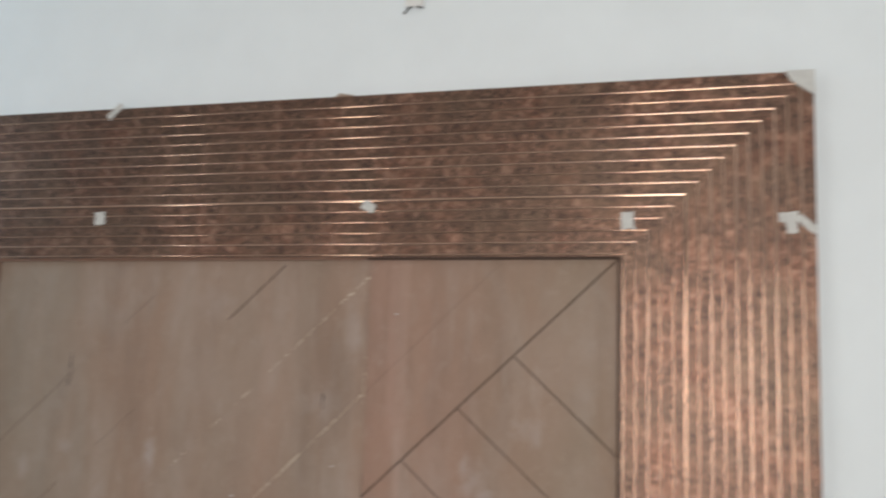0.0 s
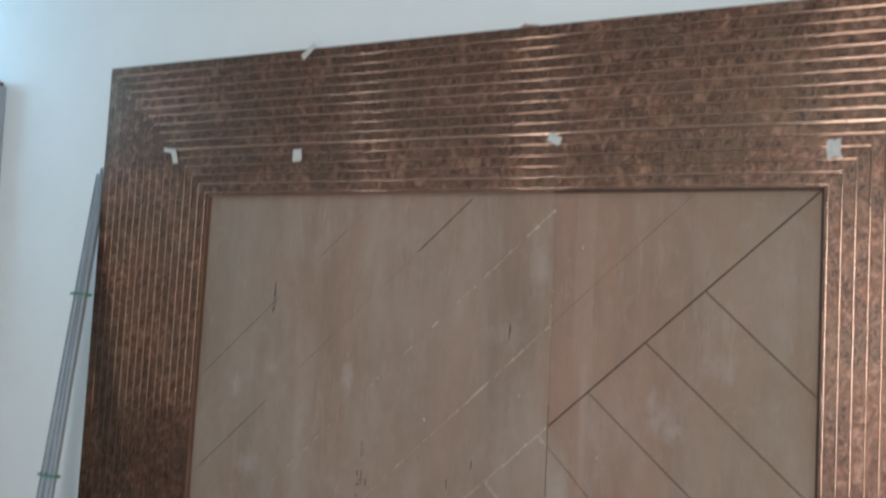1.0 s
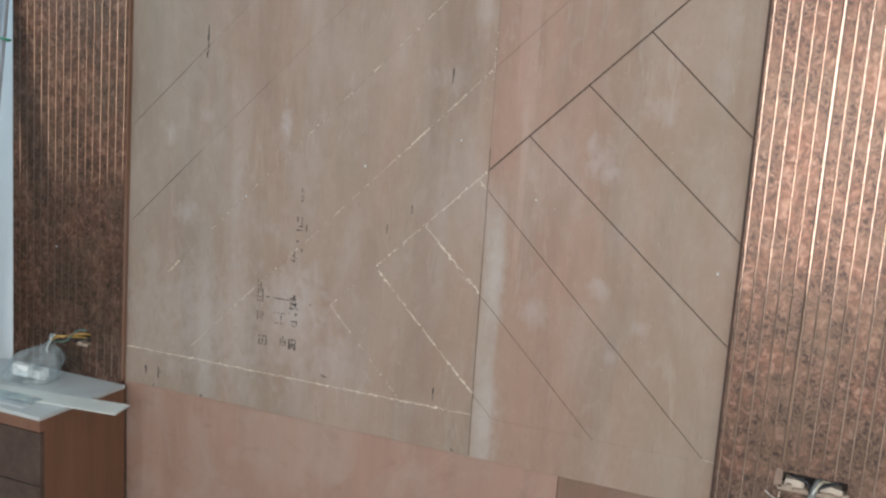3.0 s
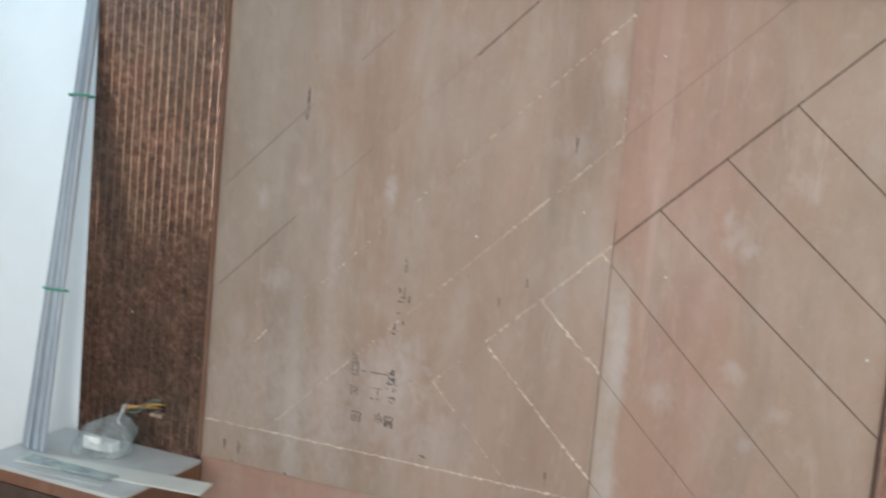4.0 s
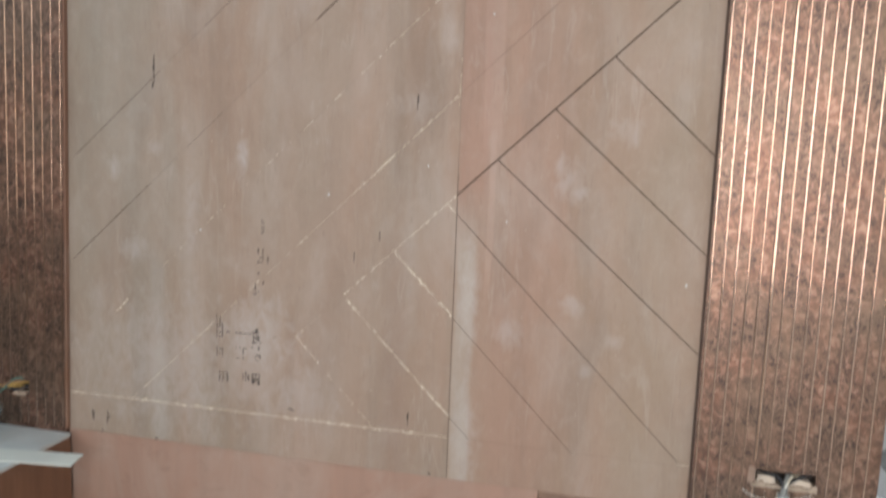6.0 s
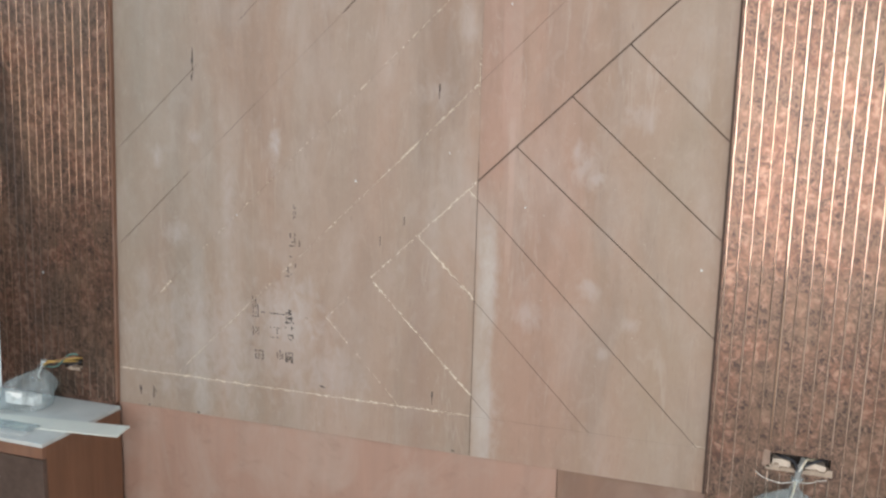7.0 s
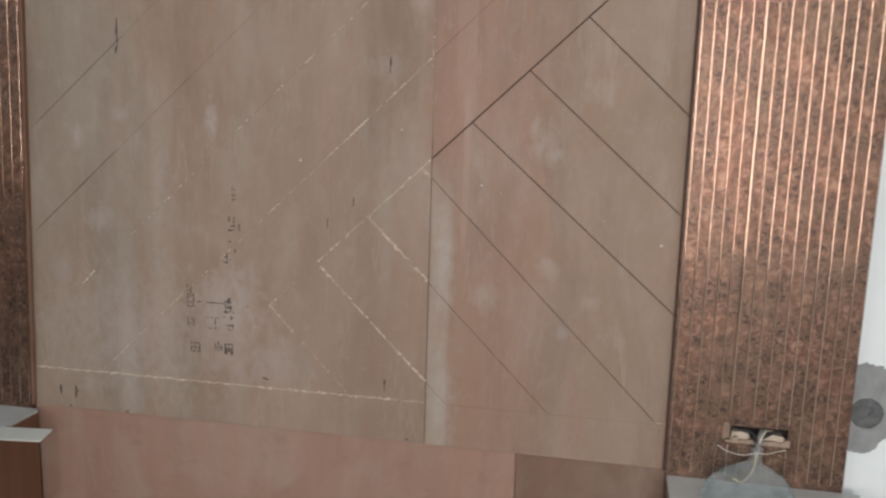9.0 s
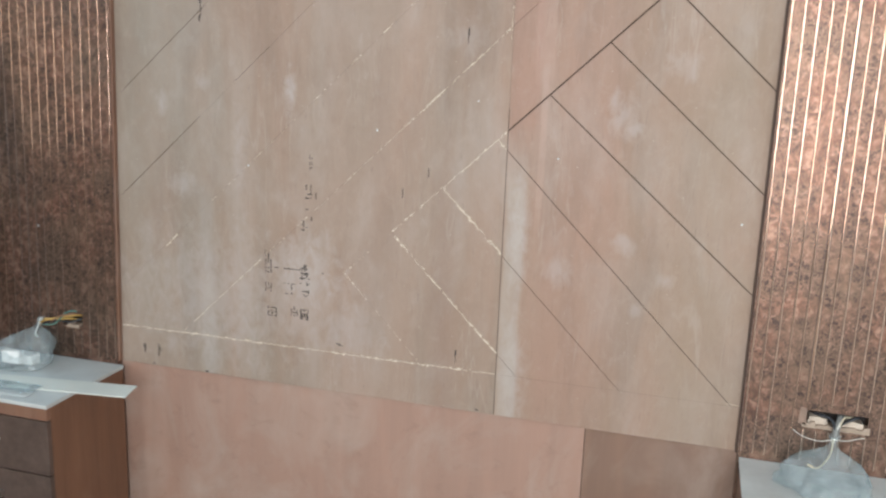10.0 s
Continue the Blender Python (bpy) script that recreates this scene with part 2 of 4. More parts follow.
def wood(name, a, b, c, rough=0.45, scale=1.0, figure=0.32, dusty=0.16):
    n = Nodes(name)
    broad = n.noise(5 * scale, 3, 0.5, (3, 3, 0.3), 0.6)
    fine = n.noise(42 * scale, 5, 0.6, (3.5, 3.5, 0.12), 0.3)
    col = n.mix(n.ramp(broad, (0.35, 0.0), (0.65, 1.0)), a, b)
    col = n.mix(n.ramp(fine, (0.45, 0.0), (0.75, figure)), col, c)
    smear = n.ramp(n.noise(4, 5, 0.65, (1, 1, 0.7), 0.8), (0.44, 0.0), (0.72, 1.0))
    col = n.mix(n.math("MULTIPLY", smear, dusty), col, (0.42, 0.36, 0.31))
    grime = n.ramp(n.noise(13, 5, 0.7, (1, 1, 1.3), 0.5), (0.55, 0.0), (0.75, 1.0))
    col = n.mix(n.math("MULTIPLY", grime, dusty * 0.8), col, (0.17, 0.10, 0.075))
    n.bump(fine, 0.1, 0.0005)
    return n.done(col, n.ramp(broad, (0.3, rough - 0.05), (0.7, rough + 0.08)))


def clear_plastic():
    """Thin, slightly milky film with soft creases."""
    n = Nodes("crumpled_clear_plastic")
    folds = n.noise(22, 2, 0.5, (1, 1, 1), 0.8)
    film = n.ramp(n.noise(12, 3, 0.55, (1, 1, 1), 0.6), (0.36, (0.44, 0.50, 0.52)), (0.66, (0.68, 0.73, 0.74)))
    n.done(film, 0.07, spec=0.7)
    n.bump(folds, 0.75, 0.007)
    glass = n.add("ShaderNodeBsdfTransparent")
    glass.inputs[0].default_value = (0.92, 0.955, 0.965, 1)
    mix = n.add("ShaderNodeMixShader")
    n.put(n.ramp(n.noise(16, 3, 0.6), (0.36, 0.08), (0.64, 0.36)), mix.inputs[0])
    out = n.tree.nodes["Material Output"]
    n.put(glass.outputs[0], mix.inputs[1])
    n.put(n.bsdf.outputs[0], mix.inputs[2])
    n.put(mix.outputs[0], out.inputs[0])
    return n.mat


COPPER, ROSE = copper_laminate(), rose_gold()
PLASTER = plain("white_wall_paint", (0.805, 0.872, 0.905), 0.75, 0.0, 0.02, 5.0, bump=0.12, spec=0.25)
CEILING = plain("white_ceiling_paint", (0.88, 0.88, 0.87), 0.85, 0.0, 0.02, 5.0, bump=0.05)
# floor and two unseen walls, kept dark for what the border reflects
FLOOR = plain("dusty_floor_tile", (0.20, 0.18, 0.155), 0.5, 0.0, 0.08, 3.0, bump=0.03)
UNSEEN_SOUTH = plain("unseen_south_wall_dark", (0.135, 0.104, 0.085), 0.7, 0.0, 0.05, 5.0, bump=0.1)
UNSEEN_WEST = plain("unseen_west_wall_dark", (0.24, 0.20, 0.165), 0.7, 0.0, 0.05, 5.0, bump=0.1)
# ribbon colour that paints the shadow line beside each inlay strip
STRIP_SHADOW = plain("strip_shadow_line", (0.060, 0.034, 0.026), 0.6, 0.0, 0.2, 60)
# also paints the shadow line on the border's right-hand lipping
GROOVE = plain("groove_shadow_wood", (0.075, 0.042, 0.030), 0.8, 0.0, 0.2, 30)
CHIPS = plain("splintered_pale_wood", (0.70, 0.59, 0.47), 0.85, 0.0, 0.15, 60, bump=0.4)
LOWER = wood("smooth_reddish_plywood", (0.335, 0.206, 0.158), (0.300, 0.188, 0.145), (0.360, 0.240, 0.190), 0.42, 1.0, 0.14, 0.42)
LOWER_DARK = wood("brown_plywood", (0.205, 0.122, 0.086), (0.180, 0.108, 0.077), (0.240, 0.148, 0.106), 0.42, 1.0, 0.14, 0.36)
SIDE_WOOD = wood("red_brown_veneer", (0.165, 0.076, 0.042), (0.130, 0.060, 0.034), (0.205, 0.104, 0.062), 0.35, 1.0, 0.6, 0.12)
EDGE_WOOD = wood("edge_lipping", (0.200, 0.098, 0.060), (0.165, 0.082, 0.052), (0.245, 0.130, 0.085), 0.4)
DARK_LAM = plain("dark_bronze_laminate", (0.130, 0.088, 0.072), 0.35, 0.25, 0.22, 26, bump=0.12)
TABLE_TOP = plain("dusty_white_laminate", (0.52, 0.54, 0.53), 0.35, 0.0, 0.12, 9, bump=0.06)
OFFCUT = plain("cream_laminate", (0.62, 0.63, 0.58), 0.4, 0.0, 0.05, 14, bump=0.05)
STEEL = plain("brushed_steel", (0.62, 0.60, 0.57), 0.28, 1.0, 0.05, 50)
ALU = plain("pale_grey_profile", (0.46, 0.52, 0.58), 0.34, 0.2, 0.10, 14, (6, 6, 0.4), 0.05)
GREEN = plain("green_tie", (0.05, 0.30, 0.18), 0.5, 0.0, 0.1, 40)
TAPE = plain("white_paper_tape", (0.62, 0.63, 0.61), 0.8, 0.0, 0.08, 60, bump=0.3)
CEMENT = plain("grey_cement", (0.335, 0.352, 0.362), 0.9, 0.0, 0.14, 26, bump=0.5, spec=0.2)
CEMENT_DARK = plain("darker_cement", (0.185, 0.194, 0.200), 0.9, 0.0, 0.25, 45, bump=0.8, spec=0.2)
INK = plain("faded_black_ink", (0.062, 0.052, 0.050), 0.8, 0.0, 0.3, 80)
INK_PALE = plain("faint_grey_ink", (0.125, 0.100, 0.088), 0.8, 0.0, 0.3, 80)
PLASTIC = clear_plastic()
BOX = plain("white_switch_plastic", (0.78, 0.79, 0.78), 0.35, 0.0, 0.03, 30)
CAVITY = plain("dark_cavity", (0.05, 0.04, 0.035), 0.9, 0.0, 0.2, 30)
RAW = plain("raw_board_edge", (0.40, 0.31, 0.24), 0.85, 0.0, 0.15, 60, bump=0.5)
FILLER = plain("pink_filler", (0.30, 0.205, 0.155), 0.8, 0.0, 0.15, 40)
LUMP = plain("pale_plaster", (0.62, 0.52, 0.43), 0.9, 0.0, 0.15, 50, bump=0.6)
WIRE = {c: plain("wire_" + c, v, 0.4, 0.0, 0.05, 50) for c, v in
        (("yellow", (0.50, 0.31, 0.08)), ("black", (0.03, 0.03, 0.035)), ("white", (0.66, 0.64, 0.58)), ("green", (0.09, 0.17, 0.14)), ("brown", (0.24, 0.13, 0.07)), ("grey", (0.20, 0.20, 0.19)), ("cream", (0.58, 0.50, 0.36)))}
GLASS = plain("window_glass", (0.9, 0.95, 0.95), 0.02, 0.0, 0.0, 5)
GLASS.node_tree.nodes["Principled BSDF"].inputs["Transmission Weight"].default_value = 1.0
FRAME_WHITE = plain("white_window_frame", (0.7, 0.7, 0.69), 0.4, 0.0, 0.03, 20)


# ---- mesh helpers ----
def part(name, bm, material, parent=None, label=""):
    bmesh.ops.recalc_face_normals(bm, faces=bm.faces)
    me = bpy.data.meshes.new(name)
    bm.to_mesh(me)
    bm.free()
    me.materials.append(material)
    ob = new(name, me)
    ob.parent = parent
    return tagged(ob, label)


def smooth(ob):
    for p in ob.data.polygons:
        p.use_smooth = True
    return ob


def empty(name, at=(0, 0, 0)):
    ob = new(name)
    ob.location = at
    ob.empty_display_size = 0.05
    return ob


def settle(ob, parent):
    """Keeps a part, built in world places, where it is under a parent that stands elsewhere."""
    ob.parent = parent
    ob.matrix_parent_inverse = Matrix.Translation(-parent.location)
    return ob


def box(x0, x1, y0, y1, z0, z1, bevel=0.0, bm=None):
    bm = bm or bmesh.new()
    made = bmesh.ops.create_cube(bm, size=1.0)["verts"]
    for v in made:
        v.co = Vector(((x0 + x1) / 2 + v.co.x * (x1 - x0), (y0 + y1) / 2 + v.co.y * (y1 - y0), (z0 + z1) / 2 + v.co.z * (z1 - z0)))
    if bevel:
        edges = list({e for v in made for e in v.link_edges})
        bmesh.ops.bevel(bm, geom=edges, offset=bevel, segments=2, affect="EDGES", profile=0.6)
    return bm


def tube(points, radius, sides=7, bm=None):
    """A round wire along points."""
    bm = bm or bmesh.new()
    pts = [Vector(p) for p in points]
    rings = []
    for i, p in enumerate(pts):
        d = (pts[min(i + 1, len(pts) - 1)] - pts[max(i - 1, 0)]).normalized()
        a = d.orthogonal().normalized() if not rings else (side - d * side.dot(d)).normalized()
        side, b = a, d.cross(a)
        rings.append([bm.verts.new(p + radius * (math.cos(k * math.tau / sides) * a + math.sin(k * math.tau / sides) * b)) for k in range(sides)])
    for r, s in zip(rings, rings[1:]):
        for k in range(sides):
            bm.faces.new((r[k], r[(k + 1) % sides], s[(k + 1) % sides], s[k]))
    bm.faces.new(rings[0][::-1])
    bm.faces.new(rings[-1])
    return bm


def bent(points, steps=6):
    """A smooth way through the points."""
    p = [Vector(q) for q in points]
    p = [2 * p[0] - p[1], *p, 2 * p[-1] - p[-2]]
    out = []
    for a, b, c, d in zip(p, p[1:], p[2:], p[3:]):
        for k in range(steps):
            t = k / steps
            out.append(0.5 * (2 * b + (c - a) * t + (2 * a - 5 * b + 4 * c - d) * t * t + (3 * b - a - 3 * c + d) * t ** 3))
    return out + [p[-2]]


def slab(poly, front, back, edge=0.0):
    """A plate from an outline in x and z, its face towards -y, with a chamfered edge."""
    bm = bmesh.new()
    n = len(poly)
    rings = []
    if edge:
        inner = inset(poly, edge)
        rings.append([bm.verts.new((x, front, z)) for x, z in inner])
        rings.append([bm.verts.new((x, front + edge, z)) for x, z in poly])
    else:
        rings.append([bm.verts.new((x, front, z)) for x, z in poly])
    rings.append([bm.verts.new((x, back, z)) for x, z in poly])
    bm.faces.new(rings[0])
    bm.faces.new(rings[-1][::-1])
    for r, s in zip(rings, rings[1:]):
        for k in range(n):
            bm.faces.new((r[k], r[(k + 1) % n], s[(k + 1) % n], s[k]))
    return bm


def area(poly):
    return 0.5 * sum(a[0] * b[1] - b[0] * a[1] for a, b in zip(poly, poly[1:] + poly[:1]))


def inset(poly, d):
    """A convex outline, drawn in by d."""
    if area(poly) < 0:
        poly = poly[::-1]
    out = poly
    for a, b in zip(poly, poly[1:] + poly[:1]):
        out = clip(out, a, b, d)
    return out if len(out) == len(poly) else poly


def clip(poly, a, b, gap=0.0):
    """The part of a convex outline to the left of the line from a to b, gap away from it."""
    n = Vector((-(b[1] - a[1]), b[0] - a[0])).normalized()
    side = [n.dot((p[0] - a[0], p[1] - a[1])) - gap for p in poly]
    out = []
    for i, p in enumerate(poly):
        q, s, r = poly[(i + 1) % len(poly)], side[i], side[(i + 1) % len(poly)]
        if s >= 0:
            out.append(p)
        if (s > 0 > r) or (s < 0 < r):
            f = s / (s - r)
            out.append((p[0] + f * (q[0] - p[0]), p[1] + f * (q[1] - p[1])))
    return out


# ---- the room ----
def holed_wall(name, wall, thick, holes):
    """A wall with its openings left out, in one mesh."""
    bm = bmesh.new()
    lo, hi = (X0, X1) if wall == "south" else (Y0, WALL)
    us = sorted({lo, hi, *(h[0] for h in holes), *(h[1] for h in holes)})
    zs = sorted({0.0, TOP, *(h[2] for h in holes), *(h[3] for h in holes)})
    for u0, u1 in zip(us, us[1:]):
        for z0, z1 in zip(zs, zs[1:]):
            if any(h[0] <= u0 and u1 <= h[1] and h[2] <= z0 and z1 <= h[3] for h in holes):
                continue
            if wall == "south":
                box(u0, u1, Y0 - thick, Y0, z0, z1, bm=bm)
            else:
                box(X0 - thick, X0, u0, u1, z0, z1, bm=bm)
    return tagged(part(name, bm, UNSEEN_SOUTH if wall == "south" else UNSEEN_WEST), "unseen room wall, dark to dim reflections in the border", "wall", kind="structure")


def window(name, wall, a, b, low, high):
    """A frame with a middle bar and glass set in an opening."""
    base = tagged(empty(name), "white framed window with clear glass in the wall", "window", kind="structure")

    def piece(title, u0, u1, d0, d1, z0, z1, mat):
        bm = box(u0, u1, Y0 - d1, Y0 - d0, z0, z1) if wall == "south" else box(X0 - d1, X0 - d0, u0, u1, z0, z1)
        return part(title, bm, mat, base)
    w = 0.03
    piece("frame_post", a, a + w, 0.08, 0.13, low, high, FRAME_WHITE)
    piece("frame_post", b - w, b, 0.08, 0.13, low, high, FRAME_WHITE)
    piece("frame_rail", a + w, b - w, 0.08, 0.13, low, low + w, FRAME_WHITE)
    piece("frame_rail", a + w, b - w, 0.08, 0.13, high - w, high, FRAME_WHITE)
    piece("pane", a + w, b - w, 0.10, 0.106, low + w, high - w, GLASS).visible_shadow = False


tagged(part("wall_north", box(X0, X1, WALL, WALL + 0.2, 0, TOP), PLASTER), "white painted plaster wall behind the headboard panel", "wall", kind="structure")
tagged(part("wall_east", box(X1, X1 + 0.2, Y0, WALL, 0, TOP), PLASTER), "plain white painted plaster wall of the room", "wall", kind="structure")
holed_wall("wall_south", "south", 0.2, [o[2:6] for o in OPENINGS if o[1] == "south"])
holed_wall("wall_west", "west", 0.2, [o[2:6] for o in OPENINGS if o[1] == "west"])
for o in OPENINGS:
    window(*o[:6])
tagged(part("floor", box(X0, X1, Y0, WALL, -0.1, 0.0), FLOOR), "dusty grey-brown bedroom floor", "floor", kind="structure")
tagged(part("ceiling", box(X0, X1, Y0, WALL, TOP, TOP + 0.1), CEILING), "white painted ceiling", "ceiling", kind="structure")


# ---- headboard wall panel ----
IN_X, IN_Z, OUT_X, OUT_Z = 0.945, 2.055, 1.421, 2.515
headboard = tagged(empty("headboard_panel"), "unfinished plywood headboard panel with grooved chevrons and a copper laminate border", "headboard panel")

SEAM = ((0.266, 0.5), (0.268, 2.2))
HOR = 0.717
# grooves rising to the right (from lower left to upper right), half gap in metres on the first and the second sheet
RISE = [
    ((-0.959, 1.449), (-0.305, 2.032), 0.0002, 0.0002),
    ((-0.960, 1.140), (0.028, 2.048), 0.0002, 0.0002),
    ((-0.960, 0.850), (0.310, 2.046), 0.0001, 0.0003),
    ((-0.754, 0.717), (0.637, 2.045), 0.0001, 0.0003),
    ((-0.206, 0.968), (0.937, 2.050), 0.0, 0.0020),
]
# grooves falling to the right from the main rising one
FALL = [
    ((0.671, 1.798), (0.945, 1.547), 0.0, 0.0016),
    ((0.524, 1.659), (0.945, 1.287), 0.0, 0.0014),
    ((0.375, 1.518), (0.945, 1.021), 0.0, 0.0014),
    ((0.240, 1.390), (0.906, 0.725), 0.0002, 0.0009),
    ((0.088, 1.246), (0.610, 0.724), 0.0002, 0.0006),
    ((-0.060, 1.104), (0.319, 0.725), 0.0002, 0.0006),
    ((-0.206, 0.970), (0.029, 0.728), 0.0001, 0.0003),
]
SHEET = [(-0.996, 0.592), (0.962, 0.592), (0.962, 2.066), (-0.996, 2.066)]
for a, b, mat, side in ((SEAM[0], SEAM[1], PLY_LEFT, 0), (SEAM[1], SEAM[0], PLY_RIGHT, 1)):
    sheet = clip(SHEET, a, b, 0.0009)
    cells = [clip(sheet, (1.1, HOR), (-1.1, HOR), 0.0004 - 0.0003 * side)]
    rest = clip(sheet, (-1, HOR), (1, HOR), 0.0004 - 0.0003 * side)
    for p, q, *gaps in RISE + FALL:
        cells.append(clip(rest, p, q, gaps[side]))
        rest = clip(rest, q, p, gaps[side])
    cells.append(rest)
    for bit in cells:
        if len(bit) > 2 and abs(area(bit)) > 1e-4:
            part("plywood_board", slab(bit, 0.0, 0.010, 0.0003), mat, headboard)
part("backing_board", box(-0.996, 0.962, 0.0045, 0.034, 0.60, 2.06), GROOVE, headboard, "dark board at the bottom of the grooves")
part("lower_board", box(-1.004, 0.5315, 0.005, 0.034, 0.0, 0.5902), LOWER, headboard, "smooth reddish brown lower plywood board")
part("lower_board", box(0.5335, 0.962, 0.005, 0.034, 0.0, 0.5902), LOWER_DARK, headboard, "brown lower plywood board")


def chipped(a, b, width, fill, seed):
    """Pale splinters along a rough router cut: many small flakes in one mesh."""
    rnd = random.Random(seed)
    bm = bmesh.new()
    a, b = Vector(a), Vector(b)
    d = (b - a).normalized()
    n, length, s = Vector((-d.y, d.x)), (b - a).length, 0.0
    while s < length:
        run = rnd.uniform(0.0018, 0.008)
        heavy = noise.noise(Vector((s * 22, seed * 3.7, 0))) > 0.05
        if rnd.random() < (fill + 0.10 if heavy else fill * 0.92):
            w = width * (rnd.uniform(0.45, 1.15) if heavy and rnd.random() < 0.6 else rnd.uniform(0.20, 0.42))
            shift = n * rnd.uniform(-0.32, 0.32) * width
            p, q = a + d * (s - 0.001) + shift, a + d * min(length, s + run + 0.001) + shift
            y = -0.0005 - rnd.uniform(0, 0.0006)
            ends = [(p - n * w * rnd.uniform(0.3, 0.6)), (q - n * w * rnd.uniform(0.3, 0.6)), (q + n * w * rnd.uniform(0.3, 0.6)), (p + n * w * rnd.uniform(0.3, 0.6))]
            mid = (p + q) / 2
            low = [bm.verts.new((v.x, 0.0006, v.y)) for v in ends]
            top = [bm.verts.new((u.x, y, u.y)) for u in [mid + (v - mid) * 0.85 for v in ends]]
            bm.faces.new(top)
            for k in range(4):
                bm.faces.new((low[k], low[(k + 1) % 4], top[(k + 1) % 4], top[k]))
        s += run
    tagged(part("splintered_groove", bm, CHIPS, headboard, "pale splintered router groove"), kind="stuff")


for k, (a, b, w, fill) in enumerate([
    ((-0.974, 0.7165), (0.262, 0.7175), 0.0070, 1.0),
    ((0.258, 1.684), (0.020, 1.455), 0.0046, 0.80),
    ((0.020, 1.455), (-0.240, 1.207), 0.0036, 0.55),
    ((-0.240, 1.207), (-0.470, 0.990), 0.0035, 0.22),
    ((-0.470, 0.990), (-0.754, 0.718), 0.0036, 0.5),
    ((0.262, 1.411), (0.075, 1.234), 0.0060, 0.80),
    ((0.075, 1.234), (-0.058, 1.108), 0.0048, 0.62),
    ((-0.130, 1.041), (-0.206, 0.970), 0.0035, 0.45),
    ((0.088, 1.246), (0.264, 1.072), 0.0085, 0.95),
    ((-0.050, 1.094), (0.264, 0.780), 0.0065, 0.85),
    ((-0.206, 0.970), (-0.130, 0.892), 0.0040, 0.70),
    ((-0.110, 0.871), (0.029, 0.728), 0.0040, 0.45),
    ((0.238, 1.390), (0.264, 1.364), 0.0060, 0.85),
    ((0.264, 2.003), (0.185, 1.928), 0.0065, 0.85),
    ((0.170, 1.914), (-0.130, 1.632), 0.0034, 0.38),
    ((-0.130, 1.632), (-0.640, 1.151), 0.0032, 0.22),
    ((-0.806, 0.992), (-0.762, 1.034), 0.0060, 0.85),
    ((0.906, 0.722), (0.944, 0.720), 0.0030, 0.7),
    ((0.264, 1.66), (0.2655, 1.80), 0.0030, 0.35),
]):
    chipped(a, b, w, fill, 40 + k)


def ink(x, z, w, h, mat, lean=0.0):
    """One printed bar on the plywood."""
    rnd = random.Random(int((x * 7 + z * 13) * 1000))
    c, s = math.cos(lean), math.sin(lean)
    pts = []
    for u, v in ((-1, -1), (0, -1), (1, -1), (1, 0), (1, 1), (0, 1), (-1, 1), (-1, 0)):
        u, v = u * w / 2 * rnd.uniform(0.6, 1.1), v * h / 2 * rnd.uniform(0.75, 1.1)
        pts.append((x + c * u - s * v, z + s * u + c * v))
    bm = bmesh.new()
    bm.faces.new([bm.verts.new((px, -0.0005, pz)) for px, pz in pts])
    part("ink_mark", bm, mat, headboard, "faded bar of a printed mill stamp")


def scored(a, b, width):
    """A deeper, darker run of a groove, a little uneven."""
    a, b = Vector(a), Vector(b)
    n = Vector((-(b - a).y, (b - a).x)).normalized() * width / 2
    rnd = random.Random(int(a.x * 991))
    side = [a.lerp(b, k / 12) + n * (0.15 if k in (0, 12) else rnd.uniform(0.6, 1.2)) for k in range(13)]
    other = [a.lerp(b, k / 12) - n * (0.15 if k in (0, 12) else rnd.uniform(0.6, 1.2)) for k in range(12, -1, -1)]
    bm = bmesh.new()
    bm.faces.new([bm.verts.new((v.x, -0.0004, v.y)) for v in other + side])
    part("scored_groove", bm, GROOVE, headboard, "dark deeper run of a groove")


# deeper runs, one of them scorched near the top
scored((-0.158, 1.8775), (0.020, 2.0410), 0.0042)
scored((-0.958, 1.142), (-0.672, 1.4047), 0.0026)
scored((-0.948, 1.459), (-0.640, 1.7335), 0.0020)
scored((-0.560, 1.5078), (-0.440, 1.618), 0.0012)
scored((-0.500, 1.858), (-0.400, 1.947), 0.0014)
# filler in the upper run of the joint between the two sheets
part("joint_filler", box(0.2650, 0.2694, 0.0004, 0.004, 1.475, 2.06), FILLER, headboard, "brown filler in the sheet joint")

